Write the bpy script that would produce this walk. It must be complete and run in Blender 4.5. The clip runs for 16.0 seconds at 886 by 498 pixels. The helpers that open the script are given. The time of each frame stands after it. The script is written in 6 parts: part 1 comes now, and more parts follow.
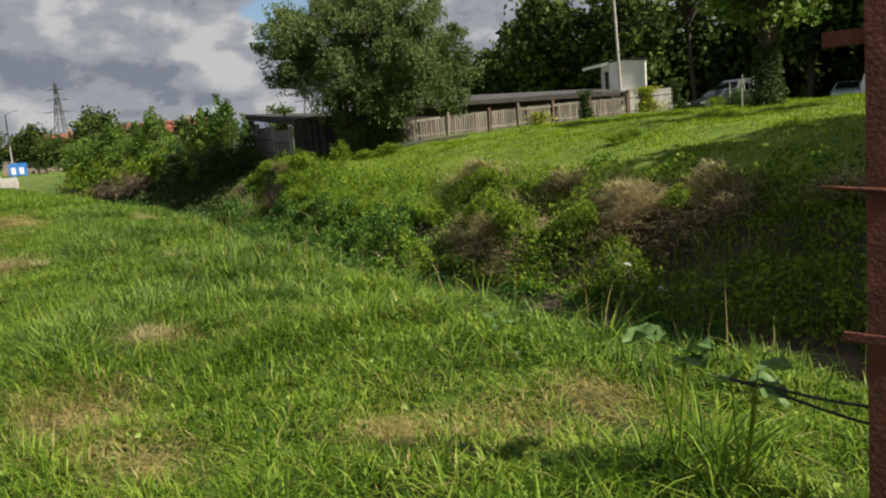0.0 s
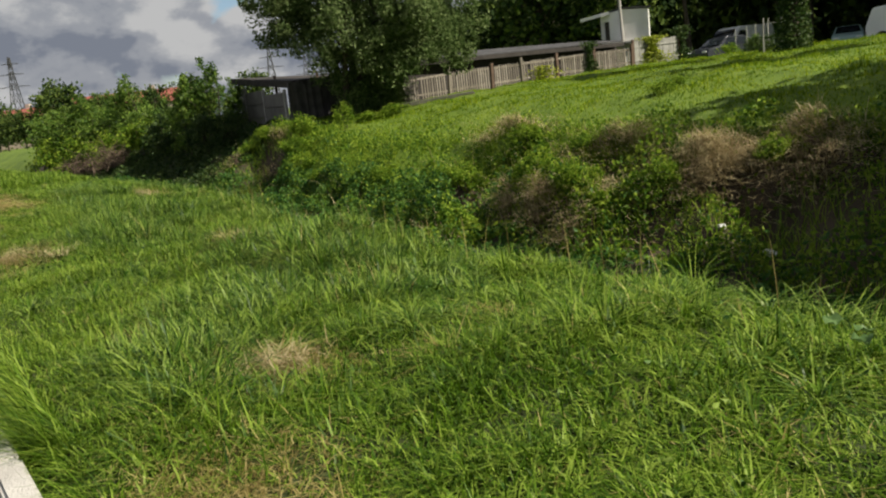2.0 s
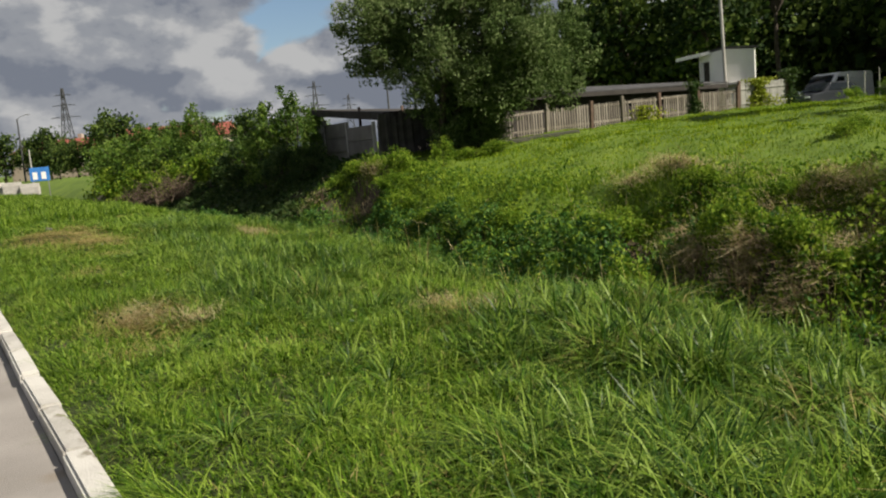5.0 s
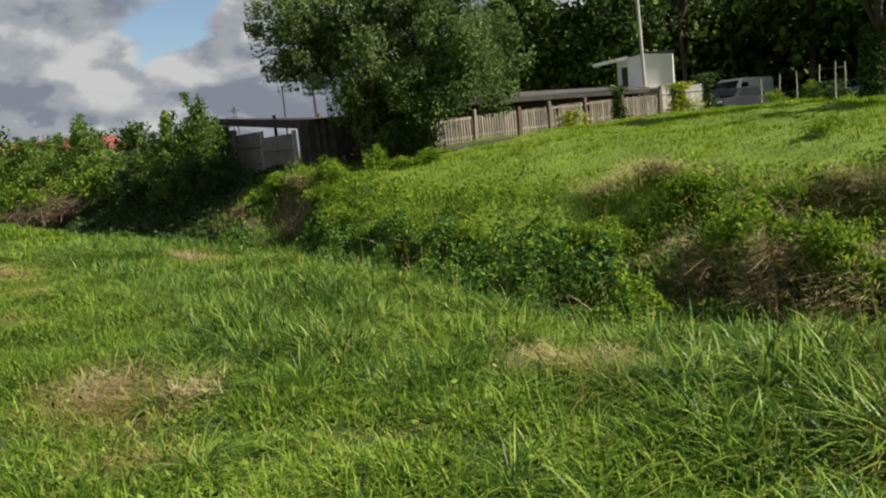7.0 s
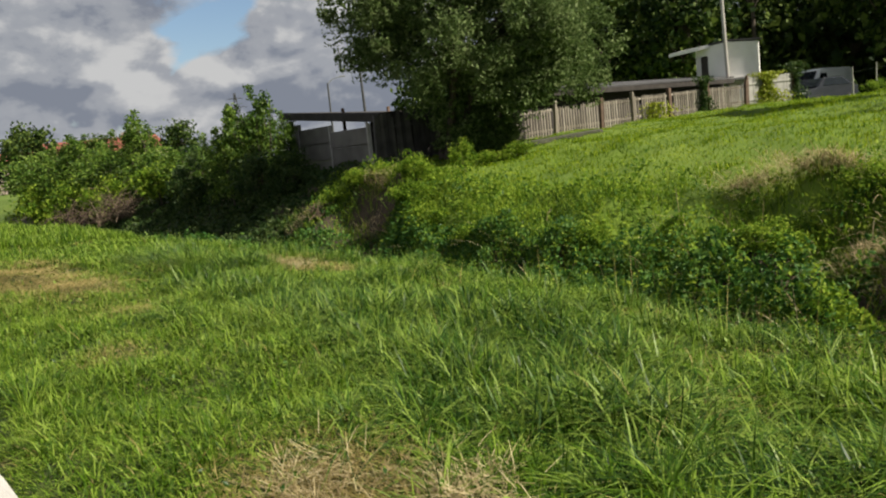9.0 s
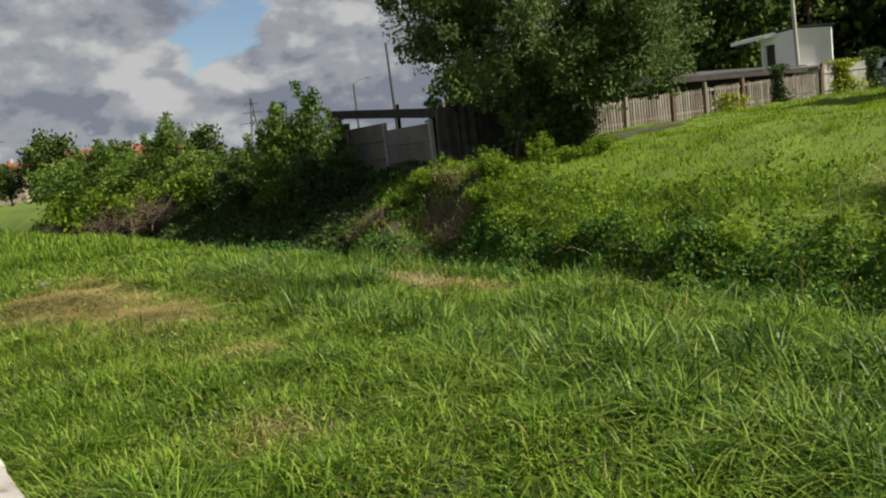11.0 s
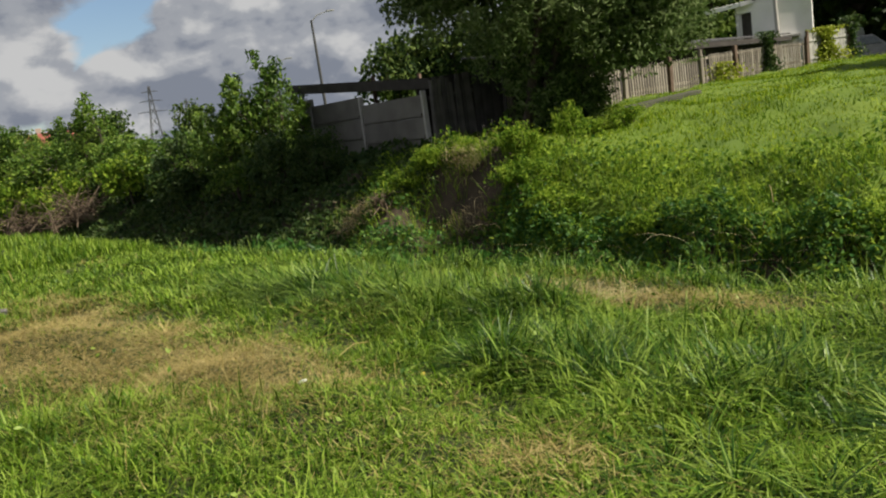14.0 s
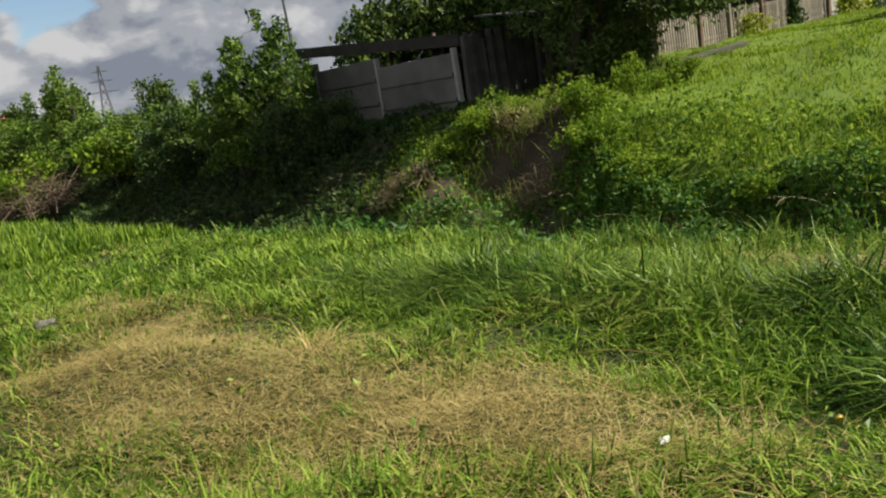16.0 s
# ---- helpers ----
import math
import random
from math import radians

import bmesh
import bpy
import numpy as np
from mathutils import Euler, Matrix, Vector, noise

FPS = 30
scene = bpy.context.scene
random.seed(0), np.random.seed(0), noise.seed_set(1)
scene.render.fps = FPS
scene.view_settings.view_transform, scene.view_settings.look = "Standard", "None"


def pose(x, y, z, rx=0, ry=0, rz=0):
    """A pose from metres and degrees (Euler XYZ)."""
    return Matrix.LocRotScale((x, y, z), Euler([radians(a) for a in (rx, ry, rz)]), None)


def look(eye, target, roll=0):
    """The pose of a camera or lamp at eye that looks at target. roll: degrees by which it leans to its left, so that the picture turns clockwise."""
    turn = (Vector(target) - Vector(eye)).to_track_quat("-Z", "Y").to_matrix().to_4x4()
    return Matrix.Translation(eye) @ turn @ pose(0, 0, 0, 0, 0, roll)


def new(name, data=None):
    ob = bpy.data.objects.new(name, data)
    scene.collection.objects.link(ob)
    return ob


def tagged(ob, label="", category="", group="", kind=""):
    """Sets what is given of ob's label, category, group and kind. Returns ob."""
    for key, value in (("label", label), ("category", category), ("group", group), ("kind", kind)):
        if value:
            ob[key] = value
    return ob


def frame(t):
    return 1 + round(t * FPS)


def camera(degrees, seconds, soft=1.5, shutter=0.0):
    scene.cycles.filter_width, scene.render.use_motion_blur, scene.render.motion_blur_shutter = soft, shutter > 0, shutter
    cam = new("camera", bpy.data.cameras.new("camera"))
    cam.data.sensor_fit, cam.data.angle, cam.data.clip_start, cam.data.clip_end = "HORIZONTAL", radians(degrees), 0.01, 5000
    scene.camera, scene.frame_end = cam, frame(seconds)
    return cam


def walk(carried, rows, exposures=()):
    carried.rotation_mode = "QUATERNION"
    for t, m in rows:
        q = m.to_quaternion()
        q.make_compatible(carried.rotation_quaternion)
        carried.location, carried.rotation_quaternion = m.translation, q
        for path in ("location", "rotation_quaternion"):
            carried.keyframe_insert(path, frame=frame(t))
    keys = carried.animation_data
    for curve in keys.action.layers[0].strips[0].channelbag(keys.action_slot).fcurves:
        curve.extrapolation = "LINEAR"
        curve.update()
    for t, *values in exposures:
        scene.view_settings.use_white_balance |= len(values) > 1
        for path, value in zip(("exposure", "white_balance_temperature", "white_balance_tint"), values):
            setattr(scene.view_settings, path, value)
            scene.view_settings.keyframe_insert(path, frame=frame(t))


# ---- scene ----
cam = camera(55.8, 16.0, soft=2.1)
METRES, EYE, TILT, LEAN, TURN = 20.0, 1.55, -11.0, 0.0, 0.0
ROWS = [
    (0.0, 0.0, 0.0, 0.0, 0.26, 3.23, 4.56),
    (0.5, -0.0198, 0.0237, 0.0042, -0.58, 2.63, 3.42),
    (1.0, -0.0386, 0.0484, 0.0082, -1.09, 1.53, 5.71),
    (1.5, -0.0593, 0.0693, 0.0126, -1.31, -0.66, 5.21),
    (2.0, -0.0776, 0.0934, 0.017, -1.73, 0.54, 6.87),
    (2.5, -0.098, 0.116, 0.0216, 0.54, 3.11, 5.4),
    (3.0, -0.115, 0.1418, 0.0258, -0.04, 2.39, 6.58),
    (3.5, -0.1327, 0.1665, 0.0308, -1.75, 2.09, 7.36),
    (4.0, -0.1493, 0.1915, 0.0337, -3.09, 0.62, 8.3),
    (4.5, -0.167, 0.2157, 0.0392, 1.29, 3.23, 4.4),
    (7.0, -0.2478, 0.3384, 0.0649, -6.87, 3.64, 6.91),
    (7.5, -0.264, 0.3651, 0.0713, -5.88, 3.54, 7.65),
    (8.0, -0.2806, 0.3896, 0.0763, -5.61, 4.25, 6.19),
    (8.5, -0.2964, 0.4168, 0.0817, -5.32, 4.05, 8.1),
    (9.0, -0.3131, 0.4413, 0.0855, -4.62, 3.8, 6.76),
    (9.5, -0.3285, 0.4686, 0.0915, -1.49, 4.49, 7.61),
    (12.0, -0.4114, 0.6064, 0.1183, -7.87, 3.08, 9.24),
    (12.5, -0.4254, 0.6367, 0.1235, -10.65, 2.19, 10.87),
    (13.0, -0.4428, 0.661, 0.1283, -10.01, 2.2, 9.04),
    (13.5, -0.4582, 0.6875, 0.1332, -11.06, 2.03, 9.2),
    (14.0, -0.477, 0.7123, 0.1394, -9.78, 2.24, 9.63),
    (14.5, -0.4927, 0.7385, 0.1434, -10.16, 1.27, 10.71),
    (15.0, -0.5098, 0.7652, 0.1493, -9.34, 0.32, 12.28),
    (15.5, -0.5262, 0.7921, 0.1533, -12.37, -0.65, 12.2),
    (16.0, -0.5435, 0.8197, 0.1595, -12.49, -0.05, 11.64),
]
walk(cam, [(t, pose(0, 0, EYE, TILT, LEAN, TURN) @ pose(METRES * x, METRES * y, METRES * z, 90 + pitch, roll, yaw)) for t, x, y, z, yaw, pitch, roll in ROWS],
     exposures=((0.0, 0.66), (2.0, 0.56), (3.4, 0.52), (4.0, 0.58), (4.5, 0.46), (7.0, 0.74), (9.0, 0.72), (9.5, 0.54), (12.5, 0.72), (14.0, 0.70), (16.0, 0.80)))

# ---- world, sun, exposure ----
SUN_TO = Vector((0.88, -0.47, 0.0)).normalized()
SUN_EL = radians(43)
sun_vec = Vector((SUN_TO.x * math.cos(SUN_EL), SUN_TO.y * math.cos(SUN_EL), math.sin(SUN_EL)))
sun_data = bpy.data.lights.new("sun", "SUN")
sun_data.energy, sun_data.angle, sun_data.color = 5.0, radians(0.55), (1.0, 0.91, 0.76)
sun = new("sun", sun_data)
sun.matrix_world = look((30, -20, 60), Vector((30, -20, 60)) - sun_vec)


def nodes_of(tree):
    return tree.nodes, tree.links


def build_world():
    """Sky with broken cumulus cloud."""
    w = bpy.data.worlds.new("sky")
    scene.world = w
    w.use_nodes = True
    nt = w.node_tree
    nt.nodes.clear()
    N, L = nodes_of(nt)
    out = N.new("ShaderNodeOutputWorld")
    bg = N.new("ShaderNodeBackground")
    sky = N.new("ShaderNodeTexSky")
    sky.sky_type = "NISHITA"
    sky.sun_disc = False
    sky.sun_elevation = SUN_EL
    sky.sun_rotation = math.atan2(SUN_TO.x, SUN_TO.y)
    sky.dust_density, sky.air_density, sky.ozone_density = 0.6, 1.0, 2.0
    tc = N.new("ShaderNodeTexCoord")
    sep = N.new("ShaderNodeSeparateXYZ")
    L.new(tc.outputs["Generated"], sep.inputs[0])
    def math_node(op, a, b=None, c=None, clamp=False):
        n = N.new("ShaderNodeMath")
        n.operation, n.use_clamp = op, clamp
        for k, v in enumerate((a, b, c)):
            if v is None:
                continue
            if isinstance(v, (int, float)):
                n.inputs[k].default_value = v
            else:
                L.new(v, n.inputs[k])
        return n.outputs[0]

    az = math_node("ARCTAN2", sep.outputs["X"], sep.outputs["Y"])
    el = math_node("ARCSINE", sep.outputs["Z"])

    def cloud_noise(daz, del_, scale, detail):
        c = N.new("ShaderNodeCombineXYZ")
        L.new(math_node("ADD", az, daz), c.inputs[0])
        L.new(math_node("MULTIPLY", math_node("ADD", el, del_), 1.55), c.inputs[1])
        c.inputs[2].default_value = CLOUD_SEED
        n = N.new("ShaderNodeTexNoise")
        n.inputs["Scale"].default_value, n.inputs["Detail"].default_value = scale, detail
        n.inputs["Roughness"].default_value, n.inputs["Distortion"].default_value = 0.52, 0.15
        L.new(c.outputs[0], n.inputs["Vector"])
        return n.outputs["Fac"]
    big = cloud_noise(0.0, 0.0, 5.0, 8.0)
    up = cloud_noise(0.035, 0.05, 5.0, 5.0)
    # a diagonal rift of blue between two banks of cloud
    line = math_node("SUBTRACT", math_node("MULTIPLY_ADD", el, RIFT_SLOPE, RIFT_AZ), az)
    rift = math_node("ABSOLUTE", line)
    dens = math_node("ADD", big, math_node("MULTIPLY", math_node("MINIMUM", rift, 0.14), 2.6))
    cover = N.new("ShaderNodeValToRGB")
    cover.color_ramp.elements[0].position, cover.color_ramp.elements[1].position = 0.615, 0.675
    L.new(dens, cover.inputs[0])
    lit = math_node("MULTIPLY_ADD", math_node("SUBTRACT", big, up), 2.7, 0.57)
    fluff = math_node("MULTIPLY", math_node("SUBTRACT", cloud_noise(0.3, 0.1, 16.0, 7.0), cloud_noise(0.31, 0.118, 16.0, 6.0)), 2.2)
    lit = math_node("ADD", lit, fluff)
    body = math_node("SUBTRACT", lit, math_node("MULTIPLY", math_node("SUBTRACT", dens, 0.62), 0.62), clamp=True)
    thick = N.new("ShaderNodeValToRGB")
    e = thick.color_ramp.elements
    thick.color_ramp.interpolation = "EASE"
    e[0].position, e[0].color = 0.0, (0.38, 0.42, 0.51, 1)
    e[1].position, e[1].color = 1.0, (1.0, 1.0, 1.0, 1)
    mid = e.new(0.42); mid.color = (0.60, 0.63, 0.69, 1)
    L.new(body, thick.inputs[0])
    gain = N.new("ShaderNodeMix"); gain.data_type = "RGBA"; gain.blend_type = "MULTIPLY"
    gain.inputs["Factor"].default_value = 1.0
    gain.inputs["B"].default_value = (CLOUD_GAIN, CLOUD_GAIN, CLOUD_GAIN, 1)
    L.new(thick.outputs[0], gain.inputs["A"])
    mixs = N.new("ShaderNodeMix"); mixs.data_type = "RGBA"
    L.new(cover.outputs[0], mixs.inputs["Factor"])
    L.new(sky.outputs[0], mixs.inputs["A"]); L.new(gain.outputs["Result"], mixs.inputs["B"])
    L.new(mixs.outputs["Result"], bg.inputs["Color"])
    bg.inputs["Strength"].default_value = SKY_STRENGTH
    L.new(bg.outputs[0], out.inputs["Surface"])


CLOUD_SEED, CLOUD_GAIN, SKY_STRENGTH = 2.3, 5.3, 0.065
RIFT_AZ, RIFT_SLOPE = -0.285, 0.83
build_world()

# ---- materials ----


def material(name, colors, rough=0.8, scale=8.0, bump=0.2, metal=0.0, fine=60.0, spots=None, vary=0.0, translucent=0.0, islands=False, stretch=(1, 1, 1), gloss=0.45):
    """A procedural surface: colours mixed by noise at two scales, bump, and a variation per object or per island."""
    m = bpy.data.materials.new(name)
    m.use_nodes = True
    nt = m.node_tree
    N, L = nodes_of(nt)
    p = N["Principled BSDF"]
    p.inputs["Roughness"].default_value, p.inputs["Metallic"].default_value = rough, metal
    p.inputs["Specular IOR Level"].default_value = gloss
    geo = N.new("ShaderNodeNewGeometry")
    mp = N.new("ShaderNodeMapping")
    mp.inputs["Scale"].default_value = stretch
    L.new(geo.outputs["Position"], mp.inputs[0])
    n1 = N.new("ShaderNodeTexNoise")
    n1.inputs["Scale"].default_value, n1.inputs["Detail"].default_value = scale, 5.0
    L.new(mp.outputs[0], n1.inputs["Vector"])
    n2 = N.new("ShaderNodeTexNoise")
    n2.inputs["Scale"].default_value, n2.inputs["Detail"].default_value = fine, 3.0
    L.new(mp.outputs[0], n2.inputs["Vector"])
    ramp = N.new("ShaderNodeValToRGB")
    el = ramp.color_ramp.elements
    while len(el) < len(colors):
        el.new(0.5)
    for k, c in enumerate(colors):
        el[k].position = 0.30 + 0.40 * k / max(1, len(colors) - 1)
        el[k].color = (*c, 1)
    mixf = N.new("ShaderNodeMix")
    mixf.inputs["Factor"].default_value = 0.3
    L.new(n1.outputs["Fac"], mixf.inputs["A"])
    L.new(n2.outputs["Fac"], mixf.inputs["B"])
    fac = mixf.outputs["Result"]
    if islands or vary:
        rnd = geo.outputs["Random Per Island"]
        if not islands:
            rnd = N.new("ShaderNodeObjectInfo").outputs["Random"]
        sub = N.new("ShaderNodeMath"); sub.operation = "MULTIPLY_ADD"
        amount = vary or 0.4
        sub.inputs[1].default_value, sub.inputs[2].default_value = amount, -amount / 2
        L.new(rnd, sub.inputs[0])
        add = N.new("ShaderNodeMath"); add.operation = "ADD"
        L.new(fac, add.inputs[0]); L.new(sub.outputs[0], add.inputs[1])
        fac = add.outputs[0]
    L.new(fac, ramp.inputs[0])
    col = ramp.outputs[0]
    if spots:
        n3 = N.new("ShaderNodeTexNoise")
        n3.inputs["Scale"].default_value, n3.inputs["Detail"].default_value = spots[1], 6.0
        L.new(geo.outputs["Position"], n3.inputs["Vector"])
        r3 = N.new("ShaderNodeValToRGB")
        r3.color_ramp.elements[0].position, r3.color_ramp.elements[1].position = spots[2], spots[2] + 0.12
        L.new(n3.outputs["Fac"], r3.inputs[0])
        mx = N.new("ShaderNodeMix"); mx.data_type = "RGBA"
        mx.inputs["B"].default_value = (*spots[0], 1)
        L.new(r3.outputs[0], mx.inputs["Factor"]); L.new(col, mx.inputs["A"])
        col = mx.outputs["Result"]
    L.new(col, p.inputs["Base Color"])
    if bump:
        b = N.new("ShaderNodeBump")
        b.inputs["Strength"].default_value, b.inputs["Distance"].default_value = bump, 0.02
        L.new(n2.outputs["Fac"], b.inputs["Height"])
        L.new(b.outputs[0], p.inputs["Normal"])
    if translucent:
        tr = N.new("ShaderNodeBsdfTranslucent")
        L.new(col, tr.inputs["Color"])
        ms = N.new("ShaderNodeMixShader")
        ms.inputs[0].default_value = translucent
        L.new(p.outputs[0], ms.inputs[1]); L.new(tr.outputs[0], ms.inputs[2])
        L.new(ms.outputs[0], N["Material Output"].inputs["Surface"])
    return m


def leafy(name, dark, mid, light, scale=0.8, vary=0.5, rough=0.5, translucent=0.35, spots=None, gloss=0.22):
    return material(name, (dark, mid, light), rough, scale, 0.0, 0.0, 9.0, spots, vary, translucent, True, gloss=gloss)


M_GRASS = leafy("meadow_blades", (0.038, 0.090, 0.004), (0.098, 0.188, 0.007), (0.235, 0.335, 0.045), 0.8, 0.66, 0.5, 0.28, gloss=0.20)
M_TALL = leafy("lush_blades", (0.018, 0.058, 0.003), (0.060, 0.142, 0.006), (0.22, 0.315, 0.05), 0.9, 0.70, 0.46, 0.27, gloss=0.32)
M_STRAW = leafy("dry_blades", (0.165, 0.132, 0.038), (0.31, 0.252, 0.085), (0.46, 0.385, 0.165), 1.5, 0.5, 0.7, 0.25)
M_BRUSH = leafy("dead_stalks", (0.21, 0.16, 0.075), (0.42, 0.345, 0.185), (0.60, 0.52, 0.31), 1.5, 0.6, 0.75, 0.25)
M_SLOPE = leafy("slope_blades", (0.060, 0.125, 0.006), (0.145, 0.24, 0.008), (0.27, 0.345, 0.016), 0.75, 0.55, 0.6, gloss=0.08)
M_WEED = leafy("weed_leaves", (0.065, 0.135, 0.012), (0.155, 0.265, 0.021), (0.29, 0.39, 0.043), 1.2, 0.6, 0.55, 0.45, gloss=0.12)
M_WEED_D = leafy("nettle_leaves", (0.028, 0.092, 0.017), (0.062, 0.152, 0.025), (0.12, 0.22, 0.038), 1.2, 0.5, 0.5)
M_WILLOW = leafy("willow_leaves", (0.055, 0.095, 0.024), (0.115, 0.175, 0.05), (0.22, 0.28, 0.115), 0.5, 0.5, 0.6, 0.36, gloss=0.15)
M_BUSH = leafy("bush_leaves", (0.040, 0.090, 0.012), (0.088, 0.168, 0.021), (0.18, 0.265, 0.042), 0.5, 0.5, 0.45)
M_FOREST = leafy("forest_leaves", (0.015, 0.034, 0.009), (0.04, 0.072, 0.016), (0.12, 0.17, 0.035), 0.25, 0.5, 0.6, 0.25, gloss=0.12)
M_MAPLE = leafy("maple_leaves", (0.045, 0.09, 0.012), (0.10, 0.18, 0.025), (0.20, 0.28, 0.05), 0.6, 0.5, 0.45)
M_VINE_Y = leafy("yellow_vine_leaves", (0.15, 0.20, 0.015), (0.28, 0.33, 0.03), (0.40, 0.43, 0.06), 1.5, 0.4, 0.5)
# ivy green, also the darkened leaf colour for the shaded hollow by the wall
M_IVY_SHADE = leafy("ivy_and_shade_leaves", (0.02, 0.05, 0.012), (0.045, 0.085, 0.02), (0.09, 0.13, 0.035), 2.0, 0.4, 0.45)
M_BURDOCK = leafy("burdock_leaves", (0.065, 0.125, 0.035), (0.10, 0.175, 0.055), (0.16, 0.235, 0.09), 6.0, 0.2, 0.5, 0.2)
M_TURF = material("turf_ground", ((0.016, 0.026, 0.005), (0.032, 0.046, 0.009), (0.058, 0.068, 0.015)), 0.95, 1.2, 0.6, fine=40, spots=((0.055, 0.045, 0.022), 0.9, 0.62))
M_SWARD = material("sward_ground", ((0.055, 0.10, 0.008), (0.095, 0.155, 0.011), (0.14, 0.20, 0.017)), 0.95, 0.6, 0.6, fine=30)
M_SOIL = material("ditch_soil", ((0.028, 0.022, 0.014), (0.058, 0.043, 0.027), (0.10, 0.073, 0.046)), 0.95, 1.6, 0.9, fine=30)
M_PAVE = material("path_concrete", ((0.20, 0.185, 0.17), (0.27, 0.25, 0.235), (0.33, 0.31, 0.29)), 0.9, 1.4, 0.35, fine=120, spots=((0.22, 0.19, 0.16), 2.2, 0.63))
M_KERB = material("kerb_concrete", ((0.36, 0.345, 0.32), (0.48, 0.465, 0.435), (0.58, 0.565, 0.53)), 0.9, 3.0, 0.5, fine=90, vary=0.3, spots=((0.20, 0.18, 0.13), 7.0, 0.60))
M_CONC = material("wall_concrete", ((0.09, 0.085, 0.08), (0.15, 0.142, 0.132), (0.21, 0.20, 0.185)), 0.9, 1.1, 0.4, fine=60, vary=0.25, spots=((0.13, 0.12, 0.11), 1.5, 0.60))
M_SLAB = material("old_slab_concrete", ((0.03, 0.035, 0.02), (0.055, 0.058, 0.036), (0.10, 0.10, 0.07)), 0.95, 3.0, 0.6, fine=50)
M_PICKET = material("weathered_pickets", ((0.16, 0.14, 0.115), (0.255, 0.225, 0.185), (0.36, 0.325, 0.275)), 0.85, 2.0, 0.4, fine=25, vary=0.45, stretch=(8, 8, 0.8))
M_POST = material("dark_post_wood", ((0.055, 0.035, 0.025), (0.10, 0.065, 0.045), (0.15, 0.10, 0.075)), 0.85, 4.0, 0.4, fine=40)
# board grey darkened to hold the willow's shade
M_SHADEBOARD = material("shaded_boards", ((0.045, 0.042, 0.042), (0.075, 0.070, 0.068), (0.11, 0.10, 0.098)), 0.9, 3.0, 0.4, fine=40, vary=0.4)
M_GREYBOARD = material("grey_boards", ((0.19, 0.19, 0.175), (0.27, 0.27, 0.25), (0.34, 0.34, 0.32)), 0.85, 3.0, 0.3, fine=50, vary=0.2)
M_ROOF = material("bitumen_roof", ((0.03, 0.03, 0.032), (0.055, 0.055, 0.058), (0.09, 0.09, 0.095)), 0.9, 1.6, 0.3, fine=40, spots=((0.12, 0.12, 0.12), 1.2, 0.62))
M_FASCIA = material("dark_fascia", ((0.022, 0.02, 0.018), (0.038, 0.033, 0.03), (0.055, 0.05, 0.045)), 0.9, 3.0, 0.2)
M_WHITE = material("white_paint", ((0.66, 0.66, 0.63), (0.78, 0.78, 0.75), (0.83, 0.82, 0.79)), 0.6, 1.2, 0.15, fine=40, spots=((0.42, 0.40, 0.36), 2.5, 0.66))
M_BARK = material("bark", ((0.03, 0.024, 0.018), (0.07, 0.055, 0.042), (0.12, 0.10, 0.08)), 0.95, 6.0, 0.9, fine=30, stretch=(3, 3, 0.6))
M_TWIG = material("dry_twigs", ((0.06, 0.042, 0.028), (0.11, 0.08, 0.052), (0.18, 0.135, 0.09)), 0.9, 3.0, 0.0, vary=0.5, islands=True)
M_RUST = material("rusty_steel", ((0.05, 0.016, 0.010), (0.11, 0.034, 0.02), (0.17, 0.06, 0.035)), 0.8, 9.0, 0.4, 0.2, fine=70, spots=((0.05, 0.03, 0.025), 14.0, 0.6))
M_CABLE = material("black_rubber", ((0.010, 0.010, 0.010), (0.016, 0.016, 0.016), (0.025, 0.025, 0.025)), 0.6, 20, 0.0)
M_STEEL = material("grey_steel", ((0.16, 0.165, 0.17), (0.23, 0.235, 0.24), (0.30, 0.305, 0.31)), 0.55, 2.0, 0.0, 0.5)
M_POLE = material("pole_concrete", ((0.30, 0.29, 0.27), (0.38, 0.37, 0.35), (0.46, 0.45, 0.43)), 0.9, 3.0, 0.2)
# near-black so far pylons and lamp shafts look backlit against the sky
M_DARKPOLE = material("silhouette_pole", ((0.035, 0.036, 0.04), (0.055, 0.057, 0.06), (0.08, 0.08, 0.082)), 0.9, 3.0, 0.2)
M_VANPAINT = material("van_paint", ((0.74, 0.75, 0.76), (0.80, 0.81, 0.82), (0.84, 0.85, 0.86)), 0.3, 0.5, 0.0)
M_CARGREY = material("dark_car_paint", ((0.03, 0.035, 0.045), (0.045, 0.05, 0.06), (0.06, 0.065, 0.08)), 0.2, 0.5, 0.0, 0.3)
M_CARTEAL = material("pale_teal_paint", ((0.30, 0.45, 0.44), (0.36, 0.52, 0.50), (0.42, 0.58, 0.56)), 0.3, 0.5, 0.0)
M_GLASSD = material("tinted_glass", ((0.012, 0.016, 0.020), (0.016, 0.02, 0.025), (0.02, 0.025, 0.03)), 0.05, 1.0, 0.0)
M_RUBBER = material("tyre_rubber", ((0.012, 0.012, 0.012), (0.02, 0.02, 0.02), (0.03, 0.03, 0.03)), 0.9, 20, 0.0)
M_BLUE = material("blue_paint", ((0.03, 0.14, 0.42), (0.04, 0.19, 0.52), (0.06, 0.24, 0.58)), 0.5, 2, 0.0)
M_REDROOF = material("red_roofing", ((0.16, 0.045, 0.035), (0.24, 0.07, 0.05), (0.30, 0.10, 0.07)), 0.8, 0.3, 0.0)
M_BRICKFAR = material("far_facade", ((0.30, 0.24, 0.20), (0.38, 0.31, 0.26), (0.45, 0.38, 0.33)), 0.9, 0.2, 0.0)
